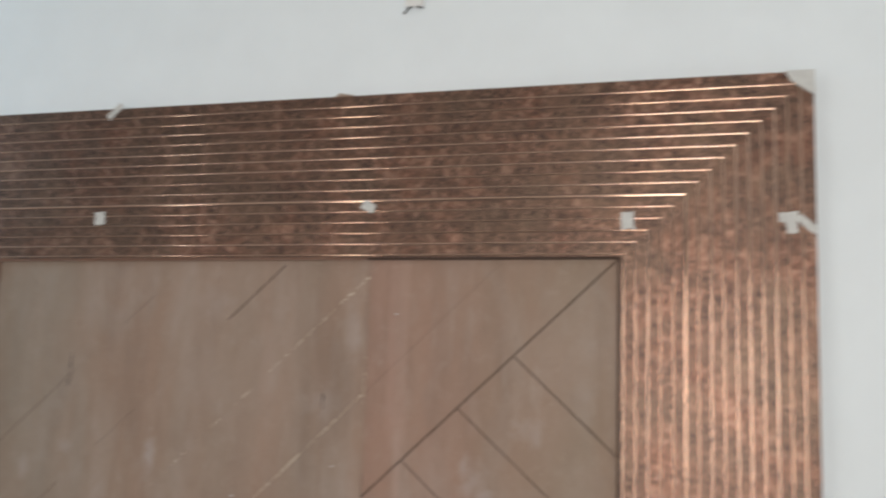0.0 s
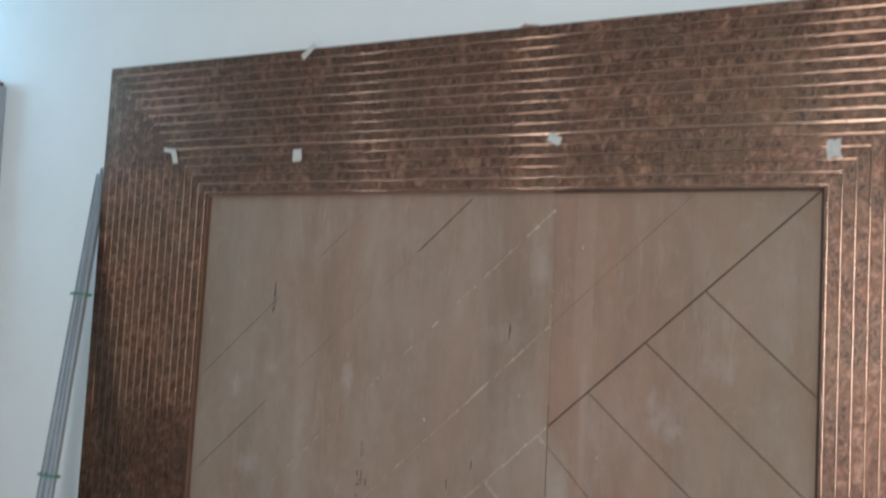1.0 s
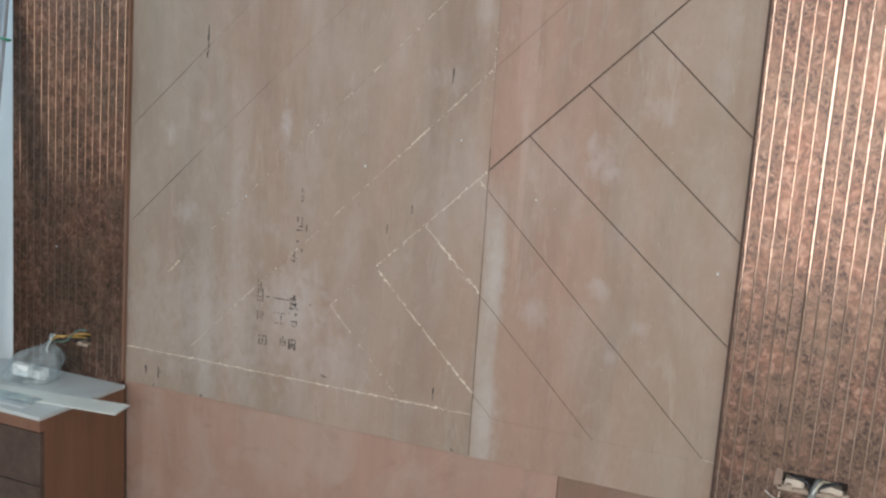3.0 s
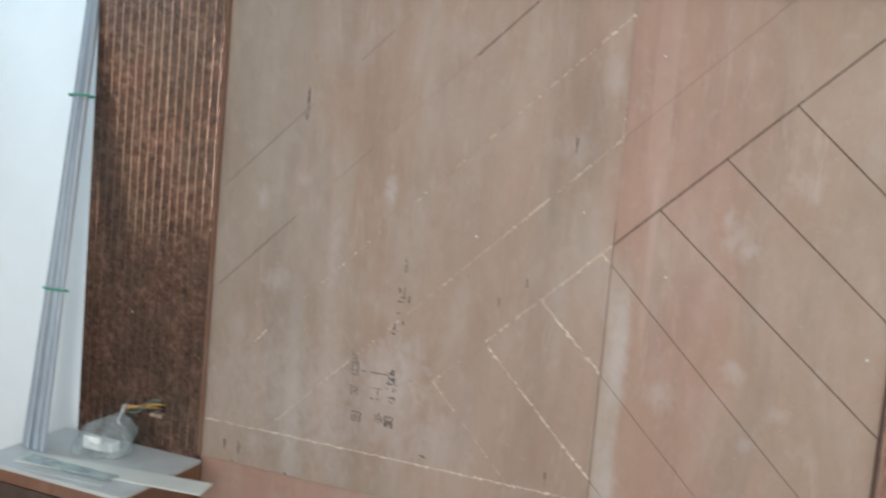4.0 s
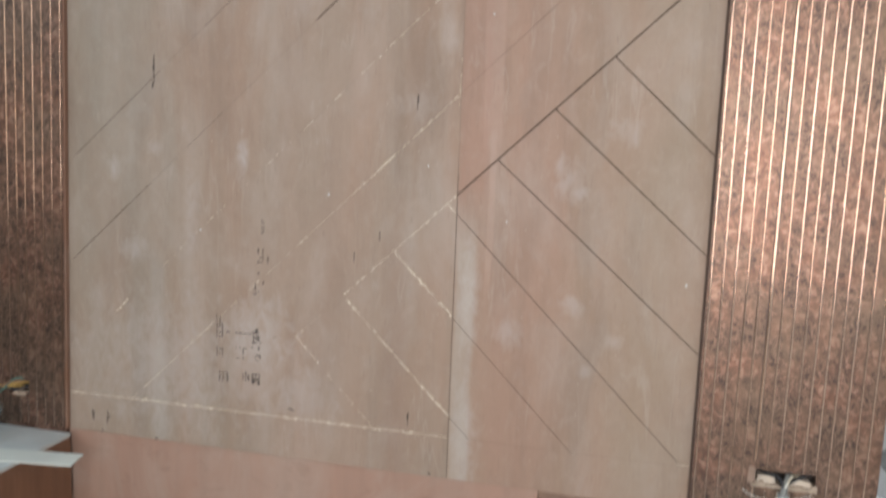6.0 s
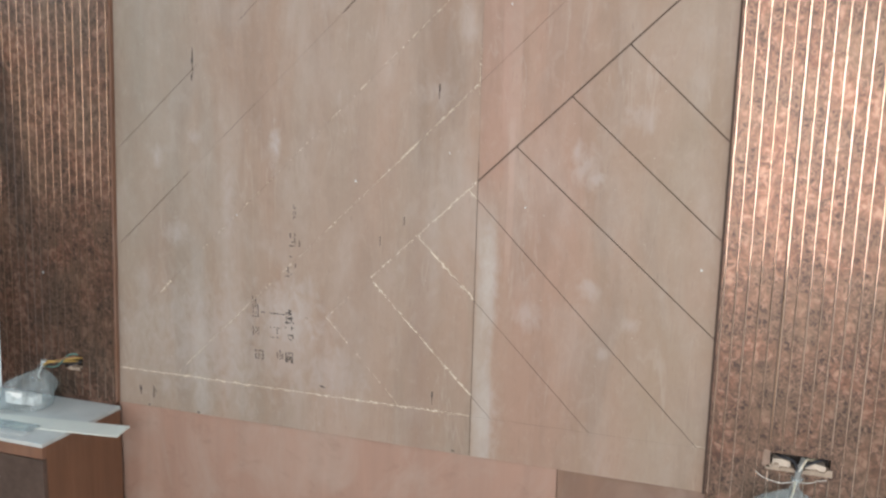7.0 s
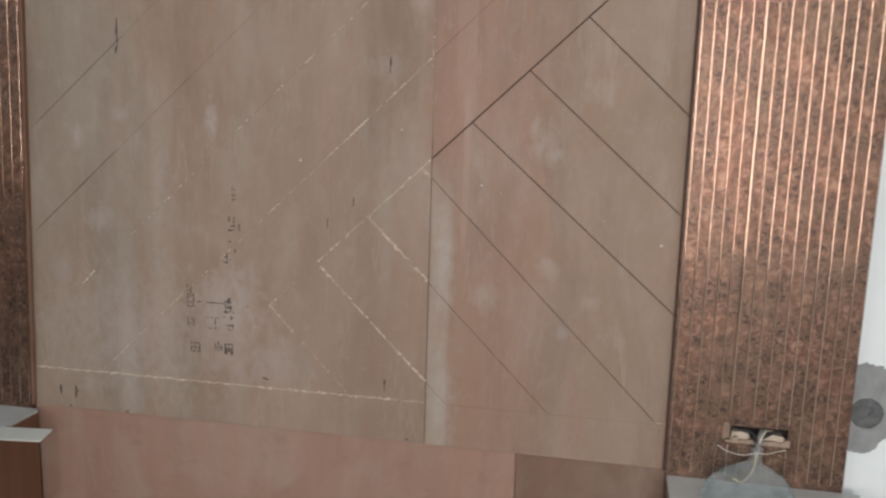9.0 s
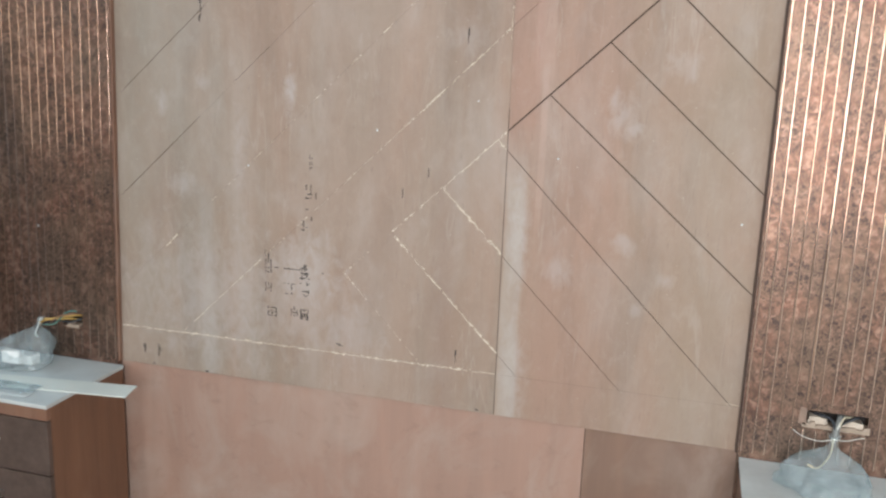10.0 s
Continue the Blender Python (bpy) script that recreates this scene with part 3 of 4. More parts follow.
rnd = random.Random(5)
def glyph(x, z, w, h, bars, lines, mat, gap=0.25):
    """An unreadable printed sign: uprights and cross bars, worn away in places, in a field w by h round x, z."""
    bm = bmesh.new()

    def stroke(x0, x1, z0, z1):
        bits = max(2, int(max(x1 - x0, z1 - z0) / 0.006))
        for k in range(bits):
            if rnd.random() < gap:
                continue
            f, g = k / bits, (k + 1) / bits
            along = x1 - x0 > z1 - z0
            u0, u1 = (x0 + (x1 - x0) * f, x0 + (x1 - x0) * g) if along else (x0, x1)
            v0, v1 = (z0, z1) if along else (z0 + (z1 - z0) * f, z0 + (z1 - z0) * g)
            j = [rnd.uniform(-0.0006, 0.0006) for _ in range(8)]
            bm.faces.new([bm.verts.new((a + j[2 * i], -0.0005, b + j[2 * i + 1])) for i, (a, b) in enumerate(((u0, v0), (u1, v0), (u1, v1), (u0, v1)))])
    for k in range(bars):
        c = x - w / 2 + w * (k + 0.5) / bars + rnd.uniform(-0.1, 0.1) * w / bars
        t = rnd.uniform(0.0022, 0.0036)
        stroke(c - t / 2, c + t / 2, z - h / 2 * rnd.uniform(0.7, 1), z + h / 2 * rnd.uniform(0.7, 1))
    for k in range(lines):
        c = z - h / 2 + h * (k + 0.5) / lines + rnd.uniform(-0.1, 0.1) * h / lines
        t = rnd.uniform(0.0022, 0.0036)
        stroke(x - w / 2 * rnd.uniform(0.6, 1), x + w / 2 * rnd.uniform(0.6, 1), c - t / 2, c + t / 2)
    if len(bm.faces):
        part("ink_mark", bm, mat, headboard, "faded sign of a printed mill stamp")
    else:
        bm.free()


# the faded stamp in two columns, as unreadable signs: x, z, width, height, uprights, cross bars
for sign in [
    (-0.452, 0.978, 0.026, 0.070, 3, 0), (-0.452, 0.900, 0.024, 0.034, 3, 1), (-0.424, 0.963, 0.034, 0.005, 0, 1),
    (-0.440, 0.823, 0.038, 0.036, 3, 3), (-0.405, 0.818, 0.020, 0.014, 1, 1),
    (-0.332, 0.945, 0.034, 0.062, 2, 4), (-0.372, 0.963, 0.066, 0.004, 0, 1), (-0.330, 0.962, 0.010, 0.050, 3, 0),
    (-0.328, 0.890, 0.028, 0.030, 2, 2),
]:
    glyph(*sign, INK, 0.32)
for sign in [
    (-0.334, 0.826, 0.036, 0.038, 3, 5), (-0.332, 0.818, 0.026, 0.024, 3, 3), (-0.366, 0.830, 0.026, 0.034, 3, 1),
    (-0.334, 1.100, 0.024, 0.036, 1, 4), (-0.311, 1.118, 0.003, 0.034, 1, 0), (-0.326, 1.150, 0.010, 0.004, 0, 1),
    (-0.320, 1.202, 0.026, 0.050, 2, 4), (-0.297, 1.190, 0.004, 0.030, 1, 0),
]:
    glyph(*sign, INK, 0.38)
for sign in [
    (-0.313, 1.288, 0.012, 0.052, 2, 2), (-0.274, 0.960, 0.008, 0.018, 1, 1), (-0.462, 1.005, 0.008, 0.022, 1, 0), (-0.380, 0.900, 0.050, 0.060, 1, 2), (-0.216, 0.744, 0.026, 0.008, 0, 2),
]:
    glyph(*sign, INK_PALE, 0.35)
# pencil ticks and nicks: x, z of the middle, spread, count, bar size
for x, z, sx, sz, count, w, h in [
    (-0.895, 0.642, 0.004, 0.016, 3, 0.004, 0.022), (-0.840, 0.648, 0.005, 0.016, 3, 0.004, 0.022),
    (0.144, 0.760, 0.002, 0.012, 2, 0.003, 0.034), (-0.666, 1.735, 0.004, 0.032, 4, 0.004, 0.026), (-0.668, 1.690, 0.002, 0.010, 2, 0.003, 0.020),
    (0.146, 1.665, 0.001, 0.012, 2, 0.003, 0.036), (-0.030, 1.240, 0.001, 0.02, 1, 0.003, 0.03), (-0.862, 0.598, 0.003, 0.002, 2, 0.006, 0.006), (-0.670, 0.597, 0.004, 0.002, 3, 0.006, 0.006), (0.215, 0.600, 0.004, 0.002, 2, 0.006, 0.006), (0.045, 1.285, 0.001, 0.01, 1, 0.003, 0.03),
]:
    for k in range(count * 2):
        px, pz, shade = x + rnd.uniform(-sx, sx), z + rnd.uniform(-sz, sz), rnd.choice((INK, INK, INK_PALE))
        if k % 5 < 3 or h > 3 * w:
            ink(px, pz, rnd.uniform(0.0018, 0.0036), h * rnd.uniform(0.5, 1.0), shade)
        else:
            ink(px, pz, max(w, 0.009) * rnd.uniform(0.6, 1.4), rnd.uniform(0.0018, 0.0034), shade)

def paint_speck(x, y, z, r):
    """A dried drop of pale paint, a little lopsided."""
    bm = bmesh.new()
    bmesh.ops.create_uvsphere(bm, u_segments=8, v_segments=5, radius=r)
    for v in bm.verts:
        v.co = Vector((x + v.co.x * (1 + 0.3 * math.sin(9 * v.co.z / r)), y - 0.0002 + v.co.y * 0.35, z + v.co.z * 1.2))
    smooth(part("paint_speck", bm, TAPE, headboard, "dried drop of white paint"))


paint_speck(-1.263, -0.018, 1.021, 0.0032)
paint_speck(0.892, 0.0, 1.212, 0.0030)
paint_speck(0.407, 0.0, 1.349, 0.0024)
paint_speck(-0.110, 0.0, 1.395, 0.0030)
paint_speck(0.181, 0.0, 1.491, 0.0022)
paint_speck(0.348, 0.0, 1.902, 0.0024)
paint_speck(-0.515, 0.0, 1.267, 0.0026)

# border: two uprights and a head, mitred, each inlaid with fifteen strips
HOLES = {-1: (1.112, 1.185, 0.694, 0.738), 1: (1.100, 1.252, 0.700, 0.742)}


def leant(x, z):
    """One upright spreads outwards towards the floor; the other narrows a little."""
    if x < 0:
        return x - 0.022 * (OUT_Z - z) - 0.02 * max(0.0, -x - IN_X)
    return IN_X + (x - IN_X) * (0.978 - 0.011 * (OUT_Z - z)) if x > IN_X else x


def upright(sign):
    hx0, hx1, hz0, hz1 = HOLES[sign]
    if sign < 0:
        off = 0.022 * (OUT_Z - (hz0 + hz1) / 2)
        hx0, hx1 = hx0 - off, hx1 - off
    else:
        narrow = 0.978 - 0.011 * (OUT_Z - (hz0 + hz1) / 2)
        hx0, hx1 = IN_X + (hx0 - IN_X) / narrow, IN_X + (hx1 - IN_X) / narrow
    bm = bmesh.new()
    xs, zs = [IN_X, hx0, hx1, OUT_X], [0.0, hz0, hz1, None]

    def miter(x):
        return IN_Z + (x - IN_X) * (OUT_Z - IN_Z) / (OUT_X - IN_X)
    front, back = {}, {}
    for i, x in enumerate(xs):
        for j, z in enumerate(zs):
            z = miter(x) if z is None else z
            front[i, j] = bm.verts.new((leant(sign * x, z), -0.018, z))
            back[i, j] = bm.verts.new((leant(sign * x, z), 0.034, z))
    for i in range(3):
        for j in range(3):
            if (i, j) != (1, 1):
                for g in (front, back):
                    bm.faces.new((g[i, j], g[i + 1, j], g[i + 1, j + 1], g[i, j + 1]))
    rim = [(0, 0), (1, 0), (2, 0), (3, 0), (3, 1), (3, 2), (3, 3), (2, 3), (1, 3), (0, 3), (0, 2), (0, 1)]
    for loop in (rim, [(1, 1), (2, 1), (2, 2), (1, 2)]):
        for p, q in zip(loop, loop[1:] + loop[:1]):
            bm.faces.new((front[p], front[q], back[q], back[p]))
    ob = part("border_upright", bm, COPPER, headboard, "mottled copper laminate upright with inlaid strips")
    return ob


def strip(poly_a, poly_b, width, rise, parent):
    """A low-crowned metal inlay between two ends, on a flat ribbon painted as its shadow line; each end is a pair of
    points, the inner and the outer side.
    """
    bm = bmesh.new()
    rows, shadow_ends = [], []
    steps = 7
    for lo, hi in (poly_a, poly_b):
        at = [(lo[0] + (hi[0] - lo[0]) * f, lo[1] + (hi[1] - lo[1]) * f) for f in (-0.42, 1.30)]
        shadow_ends.append([bm.verts.new((x, -0.0182, z)) for x, z in at])
        row = []
        for k in range(steps + 1):
            f = k / steps
            row.append(bm.verts.new((lo[0] + (hi[0] - lo[0]) * f, -0.0184 - rise * math.sin(math.pi * f), lo[1] + (hi[1] - lo[1]) * f)))
        rows.append(row)
    bed = bm.faces.new((shadow_ends[0][0], shadow_ends[0][1], shadow_ends[1][1], shadow_ends[1][0]))
    bed.material_index = 1
    for k in range(steps):
        bm.faces.new((rows[0][k], rows[0][k + 1], rows[1][k + 1], rows[1][k]))
    ob = smooth(part("inlay_strip", bm, ROSE, parent))
    ob.data.materials.append(STRIP_SHADOW)
    return ob


ratio = (OUT_Z - IN_Z) / (OUT_X - IN_X)
head = part("border_head", slab([(leant(-IN_X, IN_Z), IN_Z + 0.0005), (IN_X, IN_Z + 0.0005), (leant(OUT_X, OUT_Z) - 0.0006, OUT_Z), (leant(-OUT_X, OUT_Z) + 0.0006, OUT_Z)], -0.018, 0.034), COPPER, headboard, "mottled copper laminate head board with inlaid strips")
posts = {s: upright(s) for s in (-1, 1)}
for i in range(15):
    wide = i == 5
    w = 0.0062 if wide else 0.0032
    rise = 0.0008 if wide else 0.0005
    o0 = 0.0050 + 0.0312 * i - (0.0015 if wide else 0)
    o1 = o0 + w
    zs0, zs1 = IN_Z + o0 * ratio, IN_Z + o1 * ratio
    strip(((leant(-IN_X - o0, zs0), zs0), (leant(-IN_X - o1, zs1), zs1)), ((leant(IN_X + o0, zs0), zs0), (leant(IN_X + o1, zs1), zs1)), w, rise, head)
    for s in (-1, 1):
        hx0, hx1, hz0, hz1 = HOLES[s]
        a, b = s * (IN_X + o0), s * (IN_X + (o0 + 0.0027 if s < 0 else o1))
        low, bulge = 0.60, rise if s > 0 else 0.00009
        if hx0 - 0.006 < abs(leant(a, hz0)) < hx1 + 0.002:
            low = hz1 + 0.004 + 0.01 * ((i * 7) % 3)
            strip(((leant(a, 0.60), 0.60), (leant(b, 0.60), 0.60)), ((leant(a, hz0), hz0 - 0.012), (leant(b, hz0), hz0 - 0.012)), w, bulge, posts[s])
        strip(((leant(a, low), low), (leant(b, low), low)), ((leant(a, zs0), zs0), (leant(b, zs1), zs1)), w, bulge, posts[s])
# reddish lipping along the border's inner edge; right-hand runs have its shadow painted in
for s in (-1, 1):
    x0, x1 = sorted((s * (IN_X - 0.007), s * (IN_X - 0.0004)))
    z0, z1 = 0.594, IN_Z - 0.007
    part("edge_lipping", slab([(leant(x0, z0), z0), (leant(x1, z0), z0), (leant(x1, z1), z1), (leant(x0, z1), z1)], -0.0165, -0.0005, 0.0008), EDGE_WOOD if s < 0 else GROOVE, headboard, "thin brown edge lipping, darkest where shade is painted in")
part("edge_lipping", box(-IN_X - 0.0095, 0.262, -0.0165, -0.0005, IN_Z - 0.0055, IN_Z, 0.0008), EDGE_WOOD, headboard, "thin brown edge lipping, darkest where shade is painted in")
part("edge_lipping", box(0.263, IN_X - 0.0005, -0.0165, -0.0005, IN_Z - 0.0055, IN_Z, 0.0008), GROOVE, headboard, "thin brown edge lipping, darkest where shade is painted in")


def socket_hole(sign):
    """The cut-out for switches: dark cavity, broken pale rim."""
    hx0, hx1, hz0, hz1 = HOLES[sign]
    x0, x1 = sorted((sign * hx0, sign * hx1))
    part("cavity_back", box(x0 - 0.003, x1 + 0.003, 0.026, 0.0335, hz0 - 0.003, hz1 + 0.003), CAVITY, headboard, "dark wall cavity behind the cut-out")
    rnd = random.Random(9 + sign)
    for k in (range(9) if sign > 0 else (2, 3, 4, 5)):
        f = k / 8
        x = x0 + (x1 - x0) * f
        w, h = rnd.uniform(0.008, 0.018), rnd.uniform(0.003, 0.014 if sign > 0 else 0.009)
        low = [(x - w, hz0 - 0.004), (x + w, hz0 - 0.006), (x + w * 0.7, hz0 + h), (x - w * 0.4, hz0 + h * rnd.uniform(0.5, 1.1))]
        low = [(min(max(p, x0 - 0.006), x1 + 0.006), q) for p, q in low]
        part("broken_rim", slab(low, -0.0195 - 0.001 * (k % 2), 0.010), RAW, headboard, "broken pale board edge of the cut-out")
    if sign > 0:
        for u0, u1, v in ((1.108, 1.158, 0.724), (1.192, 1.246, 0.722)):
            part("plaster_lump", slab([(u0, 0.7005), (u1, 0.7005), (u1 - 0.004, v - 0.004), ((u0 + u1) / 2, v), (u0 + 0.003, v - 0.002)], -0.010, 0.0255), LUMP, headboard, "pale lump of plaster in the cut-out")
        part("putty_patch", slab([(x0 - 0.016, hz0 + 0.004), (x0 + 0.004, hz0), (x0 + 0.003, hz1 + 0.004), (x0 - 0.013, hz1 + 0.006)], -0.0195, -0.016), FILLER, headboard, "smear of pale pink filler")


socket_hole(-1)
socket_hole(1)


# ---- bedside tables ----
def bedside_table(x_in, x_out, lip):
    """A two-drawer unit against the panel; x_in is the side towards the bed, lip how far the top falls short of it."""
    lo, hi = sorted((x_in, x_out))
    back, front, top = -0.0185, -0.362, 0.571
    base = empty("bedside_table", ((lo + hi) / 2, front / 2, 0))
    tagged(base, "bedside table with dark drawers, red-brown sides and dusty white top", "bedside table", "bedside tables")

    def add(name, bm, mat, parent=None, label=""):
        return settle(part(name, bm, mat, None, label), base) if parent is None else deeper(part(name, bm, mat, None, label), parent)

    def deeper(ob, parent):
        ob.parent = parent
        return ob
    add("side_panel", box(lo, lo + 0.018, front, back, 0.08, top, 0.001), SIDE_WOOD)
    add("side_panel", box(hi - 0.018, hi, front, back, 0.08, top, 0.001), SIDE_WOOD)
    add("back_panel", box(lo + 0.0185, hi - 0.0185, back - 0.012, back, 0.08, top), SIDE_WOOD)
    add("plinth", box(lo + 0.02, hi - 0.02, front + 0.05, back - 0.02, 0.0, 0.0795), DARK_LAM)
    add("bottom_panel", box(lo + 0.0185, hi - 0.0185, front, back - 0.013, 0.08, 0.098), SIDE_WOOD)
    add("front_rail", box(lo + 0.0002, hi - 0.0002, front - 0.018, front - 0.0005, 0.534, top, 0.001), EDGE_WOOD)
    for z0, z1 in ((0.362, 0.530), (0.190, 0.358)):
        drawer = add("drawer", box(lo + 0.0005, hi - 0.0005, front - 0.018, front - 0.0005, z0, z1, 0.0015), DARK_LAM, None, "dark bronze laminate drawer front")
        mid = (lo + hi) / 2 + 0.037
        zh = z0 + 0.088
        bm = box(mid - 0.068, mid + 0.068, front - 0.048, front - 0.040, zh - 0.006, zh + 0.006, 0.003)
        for x in (mid - 0.058, mid + 0.058):
            box(x - 0.010, x + 0.010, front - 0.0415, front - 0.0175, zh - 0.009, zh + 0.009, 0.002, bm)
        handle = part("handle", bm, STEEL, None, "brushed steel bar handle")
        handle.parent = drawer
    add("tabletop", box(lo - 0.002, hi - lip, front - 0.020, back, 0.5715, 0.5835, 0.0012), TABLE_TOP, None, "dusty white laminate top")
    return base


bedside_table(-0.968, -1.520, -0.002)
bedside_table(0.951, 1.440, -0.002)

# loose offcuts on the table that stands by the leaning profiles
def offcut(name, pts, z, thick, mat, label):
    bm = bmesh.new()
    low = [bm.verts.new((x, y, z)) for x, y in pts]
    top = [bm.verts.new((x, y, z + thick)) for x, y in pts]
    bm.faces.new(low[::-1])
    bm.faces.new(top)
    for k in range(len(pts)):
        bm.faces.new((low[k], low[(k + 1) % len(pts)], top[(k + 1) % len(pts)], top[k]))
    bmesh.ops.bevel(bm, geom=list(bm.edges), offset=thick * 0.15, segments=1, affect="EDGES")
    return tagged(part(name, bm, mat), label, "laminate offcut", "laminate offcuts")


offcut("laminate_strip", [(-0.812, -0.168), (-0.792, -0.256), (-1.410, -0.340), (-1.428, -0.258)], 0.5848, 0.004, OFFCUT, "long cream laminate strip overhanging the bedside table edge")
offcut("laminate_strip", [(-1.060, -0.322), (-1.066, -0.350), (-1.330, -0.372), (-1.326, -0.350)], 0.5842, 0.003, TABLE_TOP, "short grey-white laminate strip lying on the bedside table")


# ---- plastic bags round the switch wires ----
def wire(points, colour, radius, parent):
    return settle(smooth(part("wire", tube(bent(points), radius), WIRE[colour], None, colour + " insulated wire")), parent)


def plastic_bag(base, apex, rx, ry, seed, label, full=0.0):
    """A crumpled clear bag gathered to a neck at apex, spread out at its base."""
    rnd = random.Random(seed)
    root = tagged(empty("plastic_bag", base), label, "plastic bag", "plastic bags on the tables")
    bm = bmesh.new()
    b, a = Vector(base), Vector(apex)
    rings, sides = [], 84
    marks = [(0.0, 0.55), (0.02, 0.98), (0.16, 1.0), (0.32, 0.90), (0.50, 0.66), (0.68, 0.38), (0.82, 0.17), (0.90, 0.09), (1.0, 0.07), (1.12, 0.13)]
    profile = [(p[0] + (q[0] - p[0]) * k / 4, p[1] + (q[1] - p[1]) * k / 4) for p, q in zip(marks, marks[1:]) for k in range(4)] + marks[-1:]
    for f, r in profile:
        r = min(1.05, r + full * max(0.0, math.sin(math.pi * min(1.0, f / 0.92))))
        c = b.lerp(a, f)
        ring = []
        for k in range(sides):
            th = k * math.tau / sides
            at = Vector((math.cos(th) * 2, math.sin(th) * 2, f * 3 + seed))
            fold = 1 + 0.10 * math.sin(3 * th + seed + 2.0 * f) + 0.07 * math.sin(7 * th + 2 * seed - 3.0 * f)
            fold += 0.10 * noise.noise(at) + 0.16 * (0.35 - abs(noise.noise(at * 2.1))) + 0.09 * (0.35 - abs(noise.noise(at * 4.7)))
            ring.append(bm.verts.new((c.x + rx * r * fold * math.cos(th), c.y + ry * r * fold * math.sin(th), c.z + 0.024 * (1 - f) * (fold - 1) * min(1, f * 8))))
        rings.append(ring)
    for r, s in zip(rings, rings[1:]):
        for k in range(sides):
            bm.faces.new((r[k], r[(k + 1) % sides], s[(k + 1) % sides], s[k]))
    bm.faces.new(rings[0])
    low = min(v.co.z for v in bm.verts)
    for v in bm.verts:
        v.co.z += base[2] - low if v.co.z < base[2] else 0
    settle(smooth(part("bag_film", bm, PLASTIC, None, "crumpled clear plastic film")), root)
    return root


left_bag = plastic_bag((-1.265, -0.135, 0.5845), (-1.240, -0.070, 0.712), 0.082, 0.066, 2, "crumpled clear plastic bag with white switch on bedside table", 0.42)
settle(part("switch_plate", box(-1.302, -1.236, -0.176, -0.152, 0.602, 0.642, 0.004), BOX, None, "white plastic switch plate"), left_bag)
settle(part("switch_module", box(-1.285, -1.215, -0.145, -0.105, 0.590, 0.622, 0.003), BOX, None, "white plastic switch module"), left_bag)
right_bag = plastic_bag((1.152, -0.132, 0.5845), (1.168, -0.065, 0.685), 0.108, 0.088, 5, "clear plastic bag tied round wires on the bedside table")

for pts, colour, r in [
    ([(-1.242, -0.066, 0.706), (-1.235, -0.045, 0.712), (-1.190, -0.028, 0.722), (-1.150, -0.010, 0.728), (-1.130, 0.020, 0.722)], "yellow", 0.0030),
    ([(-1.238, -0.066, 0.704), (-1.225, -0.040, 0.706), (-1.180, -0.034, 0.730), (-1.140, -0.012, 0.736), (-1.122, 0.020, 0.730)], "brown", 0.0028),
    ([(-1.245, -0.066, 0.708), (-1.240, -0.050, 0.718), (-1.200, -0.026, 0.714), (-1.165, -0.012, 0.716), (-1.140, 0.020, 0.706)], "yellow", 0.0026),
    ([(-1.235, -0.066, 0.704), (-1.210, -0.036, 0.700), (-1.165, -0.026, 0.742), (-1.130, -0.012, 0.742), (-1.120, 0.020, 0.712)], "green", 0.0030),
    ([(-1.230, -0.066, 0.706), (-1.215, -0.030, 0.708), (-1.160, -0.020, 0.708), (-1.128, -0.002, 0.716), (-1.124, 0.020, 0.700)], "black", 0.0030),
    ([(-1.242, -0.066, 0.708), (-1.245, -0.085, 0.678), (-1.228, -0.095, 0.672)], "white", 0.0020),
]:
    wire(pts, colour, r, left_bag)
for pts, colour, r in [
    ([(1.168, -0.065, 0.680), (1.172, -0.055, 0.706), (1.186, -0.034, 0.728), (1.196, -0.005, 0.732), (1.190, 0.020, 0.728)], "white", 0.0030),
    ([(1.164, -0.062, 0.680), (1.176, -0.050, 0.704), (1.190, -0.036, 0.738), (1.210, -0.010, 0.734), (1.230, 0.020, 0.726)], "cream", 0.0020),
    ([(1.172, -0.062, 0.690), (1.170, -0.045, 0.716), (1.160, -0.022, 0.728), (1.130, -0.004, 0.730), (1.116, 0.020, 0.728)], "black", 0.0040),
    ([(1.174, -0.060, 0.690), (1.180, -0.040, 0.716), (1.205, -0.018, 0.726), (1.232, -0.004, 0.734), (1.244, 0.020, 0.724)], "black", 0.0040),
    ([(1.170, -0.060, 0.690), (1.176, -0.042, 0.714), (1.186, -0.016, 0.730), (1.190, 0.020, 0.734)], "grey", 0.0085),
    ([(1.165, -0.068, 0.690), (1.130, -0.085, 0.688), (1.090, -0.080, 0.694), (1.068, -0.070, 0.704)], "white", 0.0009),
    ([(1.170, -0.068, 0.690), (1.195, -0.080, 0.696), (1.222, -0.070, 0.702), (1.240, -0.060, 0.702)], "white", 0.0009),
    ([(1.168, -0.065, 0.690), (1.158, -0.095, 0.655), (1.130, -0.125, 0.632), (1.105, -0.130, 0.640)], "cream", 0.0024),
]:
    wire(pts, colour, r, right_bag)


